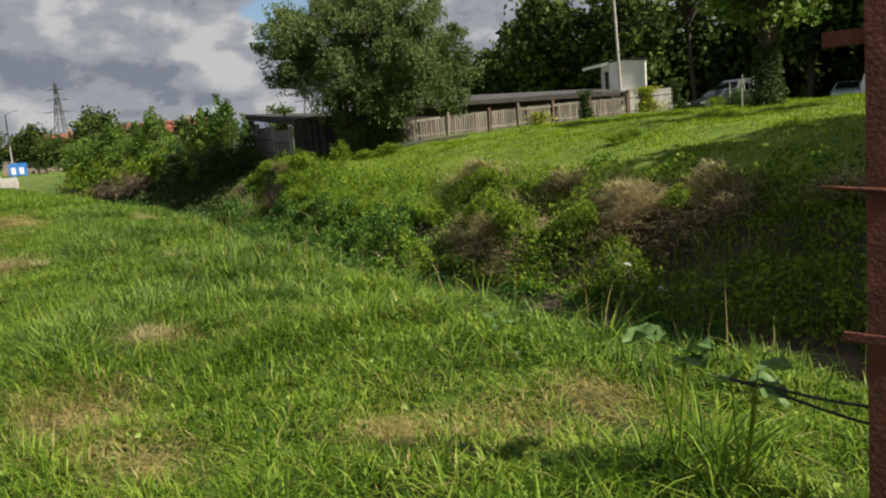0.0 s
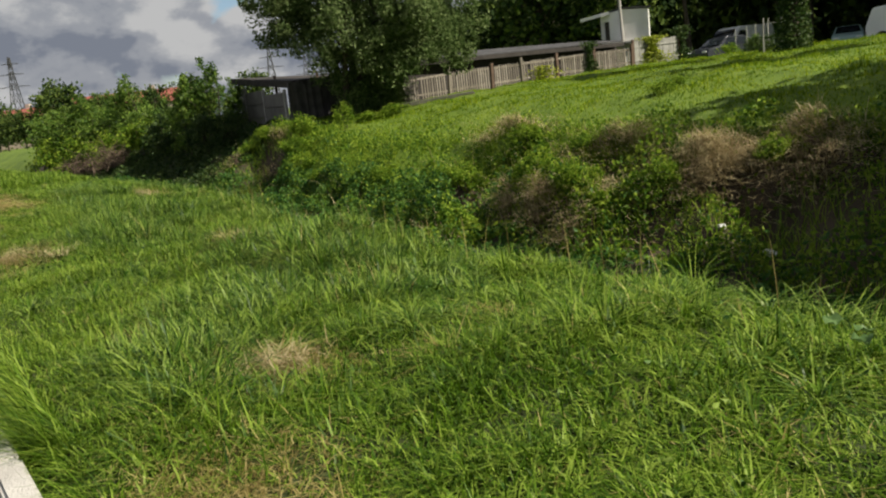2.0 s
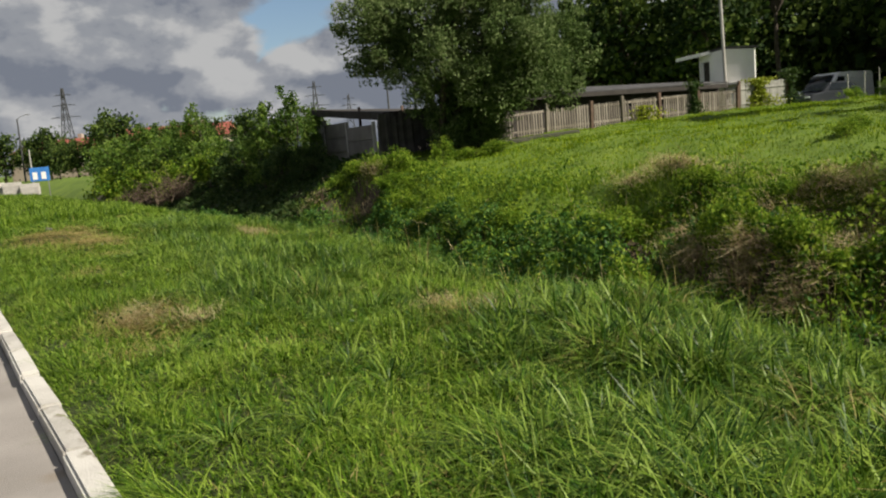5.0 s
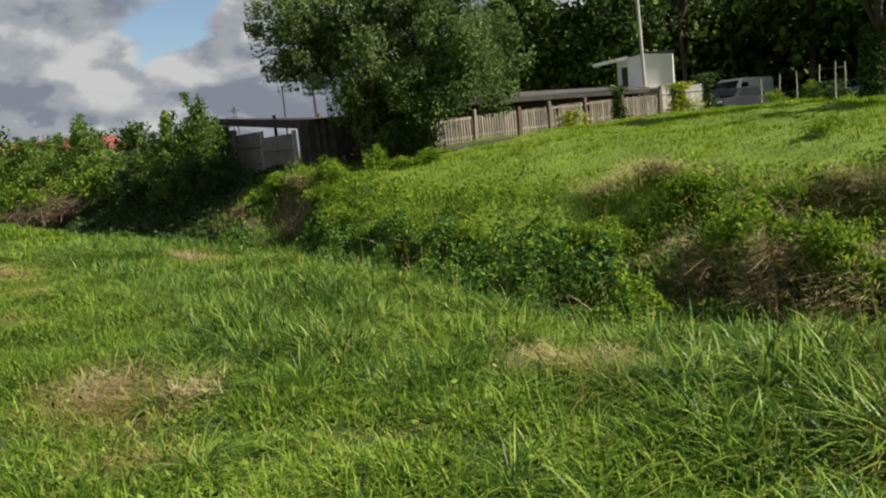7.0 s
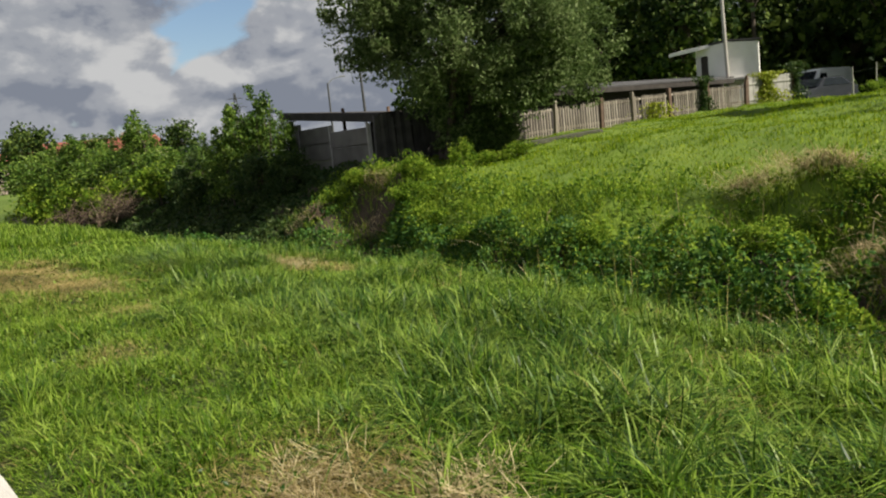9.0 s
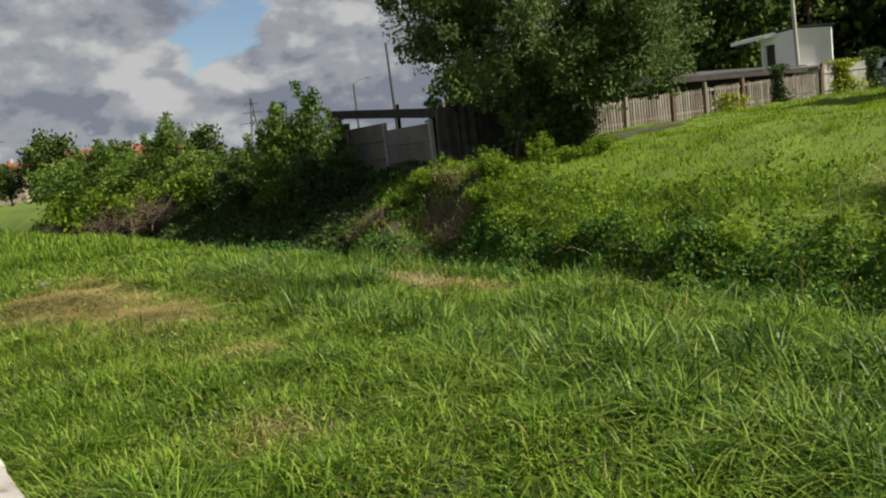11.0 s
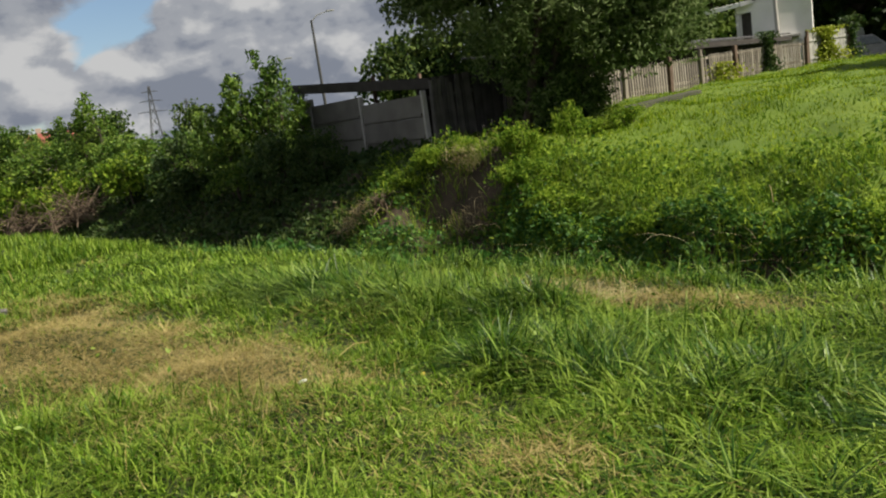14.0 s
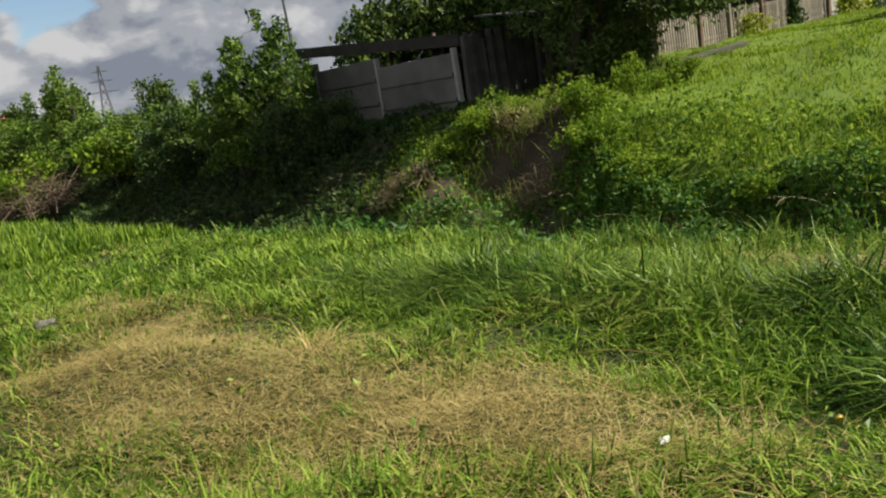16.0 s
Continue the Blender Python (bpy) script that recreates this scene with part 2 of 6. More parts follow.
M_PLASTIC = material("white_plastic_litter", ((0.6, 0.6, 0.58), (0.72, 0.72, 0.70), (0.8, 0.8, 0.78)), 0.45, 20, 0.1)
M_YELLOW = material("yellow_litter", ((0.5, 0.36, 0.03), (0.62, 0.45, 0.04), (0.7, 0.52, 0.06)), 0.5, 20, 0.0)

# ---- geometry helpers ----
rng = np.random.default_rng(7)
S_DIR, R_DIR, K0 = np.array((-0.5269, 0.8499)), np.array((0.8499, 0.5269)), np.array((-2.65, 4.41))


def to_xy(s, r):
    """Along the path (s) and across it from the kerb (r) to the world's x, y."""
    return K0[0] + s * S_DIR[0] + r * R_DIR[0], K0[1] + s * S_DIR[1] + r * R_DIR[1]


def to_sr(x, y):
    dx, dy = np.asarray(x) - K0[0], np.asarray(y) - K0[1]
    return dx * S_DIR[0] + dy * S_DIR[1], dx * R_DIR[0] + dy * R_DIR[1]


NOISE_GRID = np.random.default_rng(3).random((256, 256))


def vnoise(x, y, size, shift=0.0):
    """Smooth value noise, 0 to 1, with cells of that size."""
    u, v = np.asarray(x, float) / size + shift * 17.3, np.asarray(y, float) / size + shift * 9.1
    iu, iv = np.floor(u).astype(int), np.floor(v).astype(int)
    fu, fv = u - iu, v - iv
    fu, fv = fu * fu * (3 - 2 * fu), fv * fv * (3 - 2 * fv)
    g = lambda a, b: NOISE_GRID[a % 256, b % 256]
    return (g(iu, iv) * (1 - fu) + g(iu + 1, iv) * fu) * (1 - fv) + (g(iu, iv + 1) * (1 - fu) + g(iu + 1, iv + 1) * fu) * fv


def blobs(s, r, patches):
    """Sum of soft oval patches (s, r, half length, half width, strength)."""
    out = np.zeros(np.shape(s))
    for ps, pr, ls, lr, k in patches:
        out = out + k * np.exp(-(((s - ps) / ls) ** 2 + ((r - pr) / lr) ** 2))
    return out


RA = (-60, -3.0, -2.6, -0.15, 0.2, 1.8, 4.4, 4.95, 5.9, 8.8, 9.8, 11.4, 12.6, 14.0, 17.5, 24.0, 30.0, 40.0, 90.0)
ZA = (0.1, 0.05, -0.06, -0.06, 0.05, 0.14, 0.06, -0.25, -1.45, -1.75, -1.3, -0.40, 0.15, 0.48, 1.12, 1.55, 1.72, 1.80, 1.80)
ZB = (0.1, 0.05, -0.06, -0.06, 0.05, 0.12, 0.06, -0.20, -1.1, -1.3, -0.85, 0.12, 0.70, 1.05, 1.30, 1.55, 1.72, 1.80, 1.80)


# undercut hollows of the far bank: along, across, half widths, depth
HOLLOWS = ((12.8, 11.25, 0.5, 0.3, -0.3), (14.6, 10.9, 0.5, 0.28, -0.25), (9.0, 11.3, 0.6, 0.3, -0.3), (7.6, 10.9, 0.45, 0.35, -0.35), (10.6, 9.8, 0.9, 0.3, -0.25), (4.8, 10.9, 1.1, 0.5, -0.45), (2.4, 11.0, 0.9, 0.4, -0.5),
           (24.9, 10.7, 0.5, 0.4, -0.35), (10.3, 11.0, 0.35, 0.25, -0.4), (11.6, 11.0, 0.4, 0.25, -0.35))
MOUNDS = ((12.9, 12.15, 0.6, 0.32, 0.50), (9.6, 10.4, 0.9, 0.45, 0.30), (8.4, 10.0, 0.6, 0.4, 0.30), (6.3, 11.4, 0.7, 0.4, 0.12), (17.6, 11.0, 4.2, 0.9, 0.30), (24.0, 11.75, 1.0, 0.42, 0.55), (20.6, 11.3, 1.5, 0.6, 0.22), (25.3, 12.2, 0.7, 0.4, 0.25), (11.6, 11.9, 0.5, 0.3, 0.3))


def terrain(x, y):
    s, r = to_sr(x, y)
    lip = np.interp(s, (-3, 7, 9, 11, 14, 18, 24), (-0.5, -0.42, -0.05, 0.45, 0.65, 0.95, 1.15))
    rr = r - lip * np.clip((r - 2.0) / 2.0, 0, 1) * np.clip((9.0 - r) / 2.0, 0, 1)
    a, b = np.interp(rr, RA, ZA), np.interp(rr, RA, ZB)
    k = np.clip((s - 21) / 5.0, 0, 1)
    z = a * (1 - k) + b * k
    z = np.maximum(z, np.interp(s, (9, 11.5), (-2.0, -1.35)))
    off = np.clip((r - 0.1) / 0.8, 0, 1)
    z = z + off * (0.16 * (vnoise(x, y, 1.6, 1) - 0.5) + 0.13 * (vnoise(x, y, 0.5, 2) - 0.5))
    bank = np.clip((r - 9.0) / 1.0, 0, 1) * np.clip((13.0 - r) / 1.0, 0, 1)
    bank = bank * (1 - 0.6 * np.clip((s - 25) / 3, 0, 1))
    z = z + bank * (0.70 * (vnoise(x, y, 1.2, 4) - 0.5) + 0.28 * (vnoise(x, y, 0.4, 7) - 0.5))
    z = z + off * blobs(s, r, ((1.6, 1.3, 1.2, 0.8, 0.05), (17.5, 3.3, 1.6, 0.5, 0.06)))
    z = z + blobs(s, r, HOLLOWS) + blobs(s, r, MOUNDS)
    # the land levels out far away
    far = np.clip((np.hypot(x, y) - 75) / 60.0, 0, 1)
    return z * (1 - far) + 0.3 * far


def tz(x, y):
    return float(terrain(np.array(x, float), np.array(y, float)))


def np_mesh(name, verts, faces, mat, smooth=False):
    """A mesh from vertex rows and rows of equal-sided faces (several arrays may be given)."""
    me = bpy.data.meshes.new(name)
    faces = faces if isinstance(faces, (list, tuple)) else [faces]
    faces = [f for f in faces if len(f)]
    verts = np.ascontiguousarray(verts, dtype=np.float32)
    me.vertices.add(len(verts))
    me.vertices.foreach_set("co", verts.ravel())
    loops = np.concatenate([np.asarray(f).ravel() for f in faces]).astype(np.int32)
    sizes = np.concatenate([np.full(len(f), np.asarray(f).shape[1]) for f in faces])
    starts = np.concatenate([[0], np.cumsum(sizes)[:-1]]).astype(np.int32)
    me.loops.add(len(loops))
    me.loops.foreach_set("vertex_index", loops)
    me.polygons.add(len(sizes))
    me.polygons.foreach_set("loop_start", starts)
    me.update(calc_edges=True)
    for one in (mat if isinstance(mat, (list, tuple)) else [mat]):
        me.materials.append(one)
    me.polygons.foreach_set("use_smooth", np.full(len(sizes), smooth))
    return me


def blades(x, y, z, length, width, lean, turn, droop, segs=2):
    """Vertices and faces of tapered, bending grass blades."""
    n = len(x)
    rows = []
    cx, sx = np.cos(turn), np.sin(turn)
    side = turn + np.pi / 2 + rng.normal(0, 0.5, n)
    for k in range(segs + 1):
        t = k / segs
        out = length * (np.sin(lean) * t + droop * t * t)
        up = length * (np.cos(lean) * t - 0.78 * droop * t * t)
        px, py, pz = x + cx * out, y + sx * out, z + np.maximum(up, 0.004)
        if k < segs:
            w = width * (1.0 - 0.45 * t) * 0.5
            rows.append(np.stack((px - np.cos(side) * w, py - np.sin(side) * w, pz), 1))
            rows.append(np.stack((px + np.cos(side) * w, py + np.sin(side) * w, pz), 1))
        else:
            rows.append(np.stack((px, py, pz), 1))
    c = len(rows)
    verts = np.stack(rows, 1).reshape(-1, 3)
    base = np.arange(n)[:, None] * c
    quads = [base + np.array([[2 * k, 2 * k + 1, 2 * k + 3, 2 * k + 2]]) for k in range(segs - 1)]
    tris = base + np.array([[c - 3, c - 2, c - 1]])
    return verts, ([np.concatenate(quads)] if quads else []) + [tris]


def leaf_quads(c, size, aspect=0.45, up=0.3, gen=None):
    """Folded diamond leaves of random turn at the points c."""
    g = gen or rng
    n = len(c)
    d = g.normal(0, 1, (n, 3)); d[:, 2] -= up
    d /= np.linalg.norm(d, axis=1)[:, None]
    o = g.normal(0, 1, (n, 3))
    w = np.cross(d, o); w /= np.linalg.norm(w, axis=1)[:, None]
    nn = np.cross(d, w)
    size = np.broadcast_to(size, n)[:, None]
    a = c - d * size * 0.5
    b = c + w * size * aspect * 0.5 + nn * size * 0.10
    t = c + d * size * 0.5
    e = c - w * size * aspect * 0.5 + nn * size * 0.10
    verts = np.stack((a, b, t, e), 1).reshape(-1, 3)
    return verts, np.arange(n)[:, None] * 4 + np.array([[0, 1, 2, 3]])


def tube_rows(points, radii, sides=6):
    """Vertices and quads of a tapered tube along points."""
    pts = [Vector(p) for p in points]
    verts, faces = [], []
    for i, p in enumerate(pts):
        d = (pts[min(i + 1, len(pts) - 1)] - pts[max(i - 1, 0)]).normalized()
        u = d.orthogonal().normalized()
        v = d.cross(u)
        for k in range(sides):
            a = 2 * math.pi * k / sides
            verts.append(p + (u * math.cos(a) + v * math.sin(a)) * radii[i])
    for i in range(len(pts) - 1):
        for k in range(sides):
            k2 = (k + 1) % sides
            faces.append((i * sides + k, i * sides + k2, (i + 1) * sides + k2, (i + 1) * sides + k))
    return verts, faces


def tubes_mesh(name, tubes, mat, sides=6):
    V, F = [], []
    for pts, rad in tubes:
        v, f = tube_rows(pts, rad, sides)
        F += [tuple(i + len(V) for i in q) for q in f]
        V += v
    return np_mesh(name, np.array([tuple(v) for v in V]), np.array(F), mat, True)


def boxes_bm(items, bevel=0.0):
    """A bmesh of boxes: (centre, size, turn about z in degrees)."""
    bm = bmesh.new()
    for c, sz, rz in items:
        bmesh.ops.create_cube(bm, size=1.0, matrix=pose(*c, 0, 0, rz) @ Matrix.Diagonal((*sz, 1)))
    if bevel:
        bmesh.ops.bevel(bm, geom=bm.edges[:], offset=bevel, segments=2, affect="EDGES", profile=0.6)
    return bm


def mesh_of(bm, name, mat, smooth=False):
    me = bpy.data.meshes.new(name)
    bm.to_mesh(me)
    bm.free()
    me.materials.append(mat)
    if smooth:
        me.polygons.foreach_set("use_smooth", np.ones(len(me.polygons), bool))
    return me


def part(name, data, mat=None, parent=None, label="", smooth=False, at=None):
    """One mesh object (from a bmesh or a mesh) under a thing or a part."""
    if isinstance(data, bmesh.types.BMesh):
        data = mesh_of(data, name, mat, smooth)
    ob = new(name, data)
    if parent is not None:
        ob.parent = parent
    if at is not None:
        ob.matrix_basis = at
    if label:
        ob["label"] = label
    return ob


def thing(name, at, label, category, group="", kind=""):
    e = new(name)
    e.empty_display_size = 0.2
    e.matrix_basis = at if isinstance(at, Matrix) else pose(*at)
    return tagged(e, label, category, group, kind)


# ---- ground, path, kerb ----


def spaced(lo, hi, step, outer, grow=1.35):
    mid = np.arange(lo, hi + step / 2, step)
    a, b, d = [lo], [hi], step
    left, right = [], []
    while abs(a[0]) < outer or b[0] < outer:
        d *= grow
        a[0] -= d; b[0] += d
        left.append(a[0]); right.append(b[0])
    return np.concatenate((left[::-1], mid, right))


def build_ground():
    sv, rv = spaced(-8, 48, 0.28, 2500), spaced(-4, 34, 0.20, 2500)
    S, R = np.meshgrid(sv, rv, indexing="ij")
    X, Y = to_xy(S, R)
    Z = terrain(X, Y)
    ns, nr = S.shape
    idx = np.arange(ns * nr).reshape(ns, nr)
    quads = np.stack((idx[:-1, :-1], idx[1:, :-1], idx[1:, 1:], idx[:-1, 1:]), -1).reshape(-1, 4)
    me = np_mesh("ground", np.stack((X, Y, Z), -1).reshape(-1, 3), quads, [M_TURF, M_SOIL, M_SWARD], True)
    sc, rc = (S[:-1, :-1] + S[1:, 1:]) / 2, (R[:-1, :-1] + R[1:, 1:]) / 2
    soil = (rc > 5.9) & (rc < np.interp(sc, (9, 12.5, 22.5, 24), (12.2, 10.5, 10.5, 12.2)) + 0.8 * (vnoise(sc, rc, 1.2, 5) - 0.5)) & (sc < 70)
    sward = (~soil) & (rc > 9)
    me.polygons.foreach_set("material_index", (soil * 1 + sward * 2).astype(np.int32).ravel())
    me.update()
    tagged(new("ground", me), "grassy ground with a deep earthen ditch", "ground", kind="structure")


build_ground()


def strip_mesh(name, s0, s1, r0, r1, z, thick, mat):
    bm = bmesh.new()
    x, y = to_xy((s0 + s1) / 2, (r0 + r1) / 2)
    bmesh.ops.create_cube(bm, size=1.0, matrix=pose(x, y, z - thick / 2, 0, 0, PATH_TURN) @ Matrix.Diagonal((s1 - s0, r1 - r0, thick, 1)))
    bmesh.ops.bevel(bm, geom=bm.edges[:], offset=0.012, segments=1, affect="EDGES")
    return mesh_of(bm, name, mat)


PATH_TURN = math.degrees(math.atan2(S_DIR[1], S_DIR[0]))
tagged(new("pavement", strip_mesh("pavement", -30, 90, -2.6, -0.19, 0.0, 0.12, M_PAVE)), "pale concrete footpath, worn and sandy", "footpath", kind="structure")

# ---- yard: picket fence, concrete wall, sheds, booth ----
C0 = np.array((-5.8, 34.6))
U = np.array((0.8949, 0.4462))
NRM = np.array((-0.4462, 0.8949))
FENCE_TURN = math.degrees(math.atan2(U[1], U[0]))


def yard(a, n=0.0):
    """A place a metres along the fence from its corner and n metres behind it."""
    return C0[0] + a * U[0] + n * NRM[0], C0[1] + a * U[1] + n * NRM[1]


def fence_base(a):
    return float(np.interp(a, (0, 4, 8, 12, 17.5, 21), (1.02, 1.22, 1.40, 1.55, 1.68, 1.74)))


def picket_mesh(w, h):
    """A flat picket with a pointed, slightly worn head."""
    bm = bmesh.new()
    prof = ((-w / 2, 0), (w / 2, 0), (w / 2, h - 0.05), (w * 0.12, h), (-w * 0.12, h), (-w / 2, h - 0.05))
    f = bm.faces.new([bm.verts.new((px, -0.011, pz)) for px, pz in prof])
    ex = bmesh.ops.extrude_face_region(bm, geom=[f])
    bmesh.ops.translate(bm, verts=[v for v in ex["geom"] if isinstance(v, bmesh.types.BMVert)], vec=(0, 0.022, 0))
    bmesh.ops.recalc_face_normals(bm, faces=bm.faces[:])
    return mesh_of(bm, "picket", M_PICKET)


FENCE_H = 1.08


def build_fence():
    x, y = yard(0)
    fence = thing("picket_fence", (x, y, fence_base(0)), "long weathered wooden picket fence with dark posts on the slope", "fence")
    inv = fence.matrix_basis.inverted()
    g = random.Random(5)
    kinds = [picket_mesh(0.046 + 0.003 * k, FENCE_H - 0.05 + 0.012 * k) for k in range(4)]
    posts = (4.9, 7.2, 9.35, 10.95, 12.9, 15.1, 17.35)
    for k, a in enumerate(posts):
        px, py = yard(a, -0.02)
        pb = fence_base(a)
        pale = k in (3, 1)
        hh = FENCE_H + g.uniform(0.04, 0.16)
        bm = boxes_bm([((0, 0, hh / 2 - 0.1), (0.13 if not pale else 0.10, 0.12, hh + 0.2), 0)], 0.012)
        part("post", bm, M_PICKET if pale else M_POST, fence, at=inv @ pose(px, py, pb, g.uniform(-1.5, 1.5), g.uniform(-2, 2), FENCE_TURN))
    for a0, a1 in zip(posts[:-1], posts[1:]):
        for hz in (0.28, FENCE_H - 0.16):
            p0, p1 = Vector((*yard(a0, 0.04), fence_base(a0) + hz)), Vector((*yard(a1, 0.04), fence_base(a1) + hz + g.uniform(-0.04, 0.04)))
            mid = (p0 + p1) / 2
            bm = boxes_bm([((0, 0, 0), ((p1 - p0).length, 0.04, 0.08), 0)], 0.006)
            tilt = math.degrees(math.asin((p1.z - p0.z) / (p1 - p0).length))
            part("rail", bm, M_PICKET, fence, at=inv @ pose(mid.x, mid.y, mid.z, 0, -tilt, FENCE_TURN))
    a = 5.05
    while a < 17.25:
        if min(abs(a - q) for q in posts) > 0.09 and g.random() > 0.03:
            px, py = yard(a, 0.0)
            dz = g.uniform(-0.012, 0.012)
            part("picket", kinds[g.randrange(4)], None, fence, at=inv @ pose(px, py, fence_base(a) - 0.04 + dz, 0, g.gauss(0, 0.5), FENCE_TURN))
        a += 0.121 + g.uniform(-0.004, 0.005)


build_fence()


def build_board_fence():
    x, y = yard(17.5)
    f = thing("board_fence", (x, y, fence_base(17.5)), "short stretch of grey upright board fence with a top rail", "fence")
    inv = f.matrix_basis.inverted()
    g = random.Random(9)
    me = mesh_of(boxes_bm([((0, 0, 0.62), (0.142, 0.024, 1.34), 0)], 0.004), "board", M_GREYBOARD)
    a = 17.5
    while a < 20.4:
        px, py = yard(a, 0.0)
        part("board", me, None, f, at=inv @ pose(px, py, fence_base(a) - 0.02 + g.uniform(-0.02, 0.02), 0, g.gauss(0, 0.6), FENCE_TURN))
        a += 0.148
    for hz in (0.35, 1.0):
        px, py = yard(18.95, -0.035)
        part("rail", boxes_bm([((0, 0, 0), (3.0, 0.035, 0.07), 0)], 0.005), M_GREYBOARD, f, at=inv @ pose(px, py, fence_base(18.9) + hz, 0, -1.5, FENCE_TURN))
    for a in (17.45, 20.45):
        px, py = yard(a, -0.02)
        part("post", boxes_bm([((0, 0, 0.6), (0.1, 0.1, 1.5), 0)], 0.01), M_POST, f, at=inv @ pose(px, py, fence_base(a), 0, 1, FENCE_TURN))


build_board_fence()



def build_shaded_boards():
    """Rough close boards of uneven height under the willow, with slits between them; its shade is in their colour."""
    x, y = yard(0.1)
    f = thing("board_fence", (x, y, fence_base(0.1)), "rough board fence with bright slits, the willow's shade put into its dark colour", "fence")
    inv = f.matrix_basis.inverted()
    g = random.Random(19)
    kinds = [mesh_of(boxes_bm([((0, 0, 0.70 + 0.03 * k), (0.098 + 0.006 * k, 0.022, 1.5 + 0.06 * k), 0)], 0.004), "board", M_SHADEBOARD) for k in range(4)]
    a = 0.2
    while a < 4.8:
        part("board", kinds[g.randrange(4)], None, f, at=inv @ pose(*yard(a, 0.02), fence_base(a) - 0.02, 0, g.gauss(0, 0.9), FENCE_TURN))
        a += 0.112 + g.random() * 0.022
    for a in (0.1, 2.45):
        part("post", boxes_bm([((0, 0, 0.7), (0.11, 0.11, 1.7), 0)], 0.012), M_SHADEBOARD, f, at=inv @ pose(*yard(a, -0.06), fence_base(a), 0, 2.0, FENCE_TURN))
    for hz in (0.35, 1.15):
        part("rail", boxes_bm([((0, 0, 0), (4.7, 0.04, 0.09), 0)], 0.006), M_SHADEBOARD, f, at=inv @ pose(*yard(2.45, 0.055), fence_base(2.4) + hz, 0, -3.0, FENCE_TURN))


build_shaded_boards()

WALL_END = np.array((-8.75, 41.2))


def build_wall():
    """Precast panels between slim posts, stepping up the bank."""
    d = WALL_END - C0
    length = float(np.hypot(*d))
    turn = math.degrees(math.atan2(d[1], d[0]))
    w = thing("wall_yard", (*C0, 0.9), "grey precast concrete panel wall with horizontal ribs, stained", "wall", kind="structure")
    inv = w.matrix_basis.inverted()
    cuts = (0.12, 3.15, 6.1, length)
    tops = (2.26, 2.50, 2.72)
    for k in range(3):
        a0, a1 = cuts[k] + 0.06, cuts[k + 1] - 0.06
        mid = C0 + d / length * (a0 + a1) / 2
        z0 = 0.66 + 0.12 * k
        rows = 3
        hh = (tops[k] - z0) / rows
        for j in range(rows):
            bm = bmesh.new()
            L2, H2, T2 = (a1 - a0), hh - 0.002, 0.07
            bmesh.ops.create_cube(bm, size=1.0, matrix=Matrix.Diagonal((L2, T2, H2, 1)))
            bmesh.ops.bevel(bm, geom=bm.edges[:], offset=0.014, segments=1, affect="EDGES")
            # a shallow rib along the panel's foot
            bmesh.ops.create_cube(bm, size=1.0, matrix=Matrix.Translation((0, T2 / 2 + 0.012, -H2 / 2 + 0.07)) @ Matrix.Diagonal((L2 - 0.08, 0.05, 0.07, 1)))
            part("panel", bm, M_CONC, w, at=inv @ pose(mid[0], mid[1], z0 + hh * (j + 0.5), 0.0, 0, turn))
    for k, a in enumerate(cuts):
        p = C0 + d / length * a
        top = (2.36, 2.5, 2.72, 2.9)[k]
        bm = boxes_bm([((0, 0, top / 2 + 0.15), (0.085, 0.13, top - 0.3), 0)], 0.015)
        part("post", bm, M_POLE, w, at=inv @ pose(p[0], p[1], 0.0, 0, 0.8 - 0.8 * k, turn))


build_wall()


def sheet(points, thick, mat, name):
    """A thin solid sheet over a polygon of 3D points."""
    bm = bmesh.new()
    f = bm.faces.new([bm.verts.new(p) for p in points])
    ex = bmesh.ops.extrude_face_region(bm, geom=[f])
    bmesh.ops.translate(bm, verts=[v for v in ex["geom"] if isinstance(v, bmesh.types.BMVert)], vec=(0, 0, -thick))
    bmesh.ops.recalc_face_normals(bm, faces=bm.faces[:])
    return mesh_of(bm, name, mat)


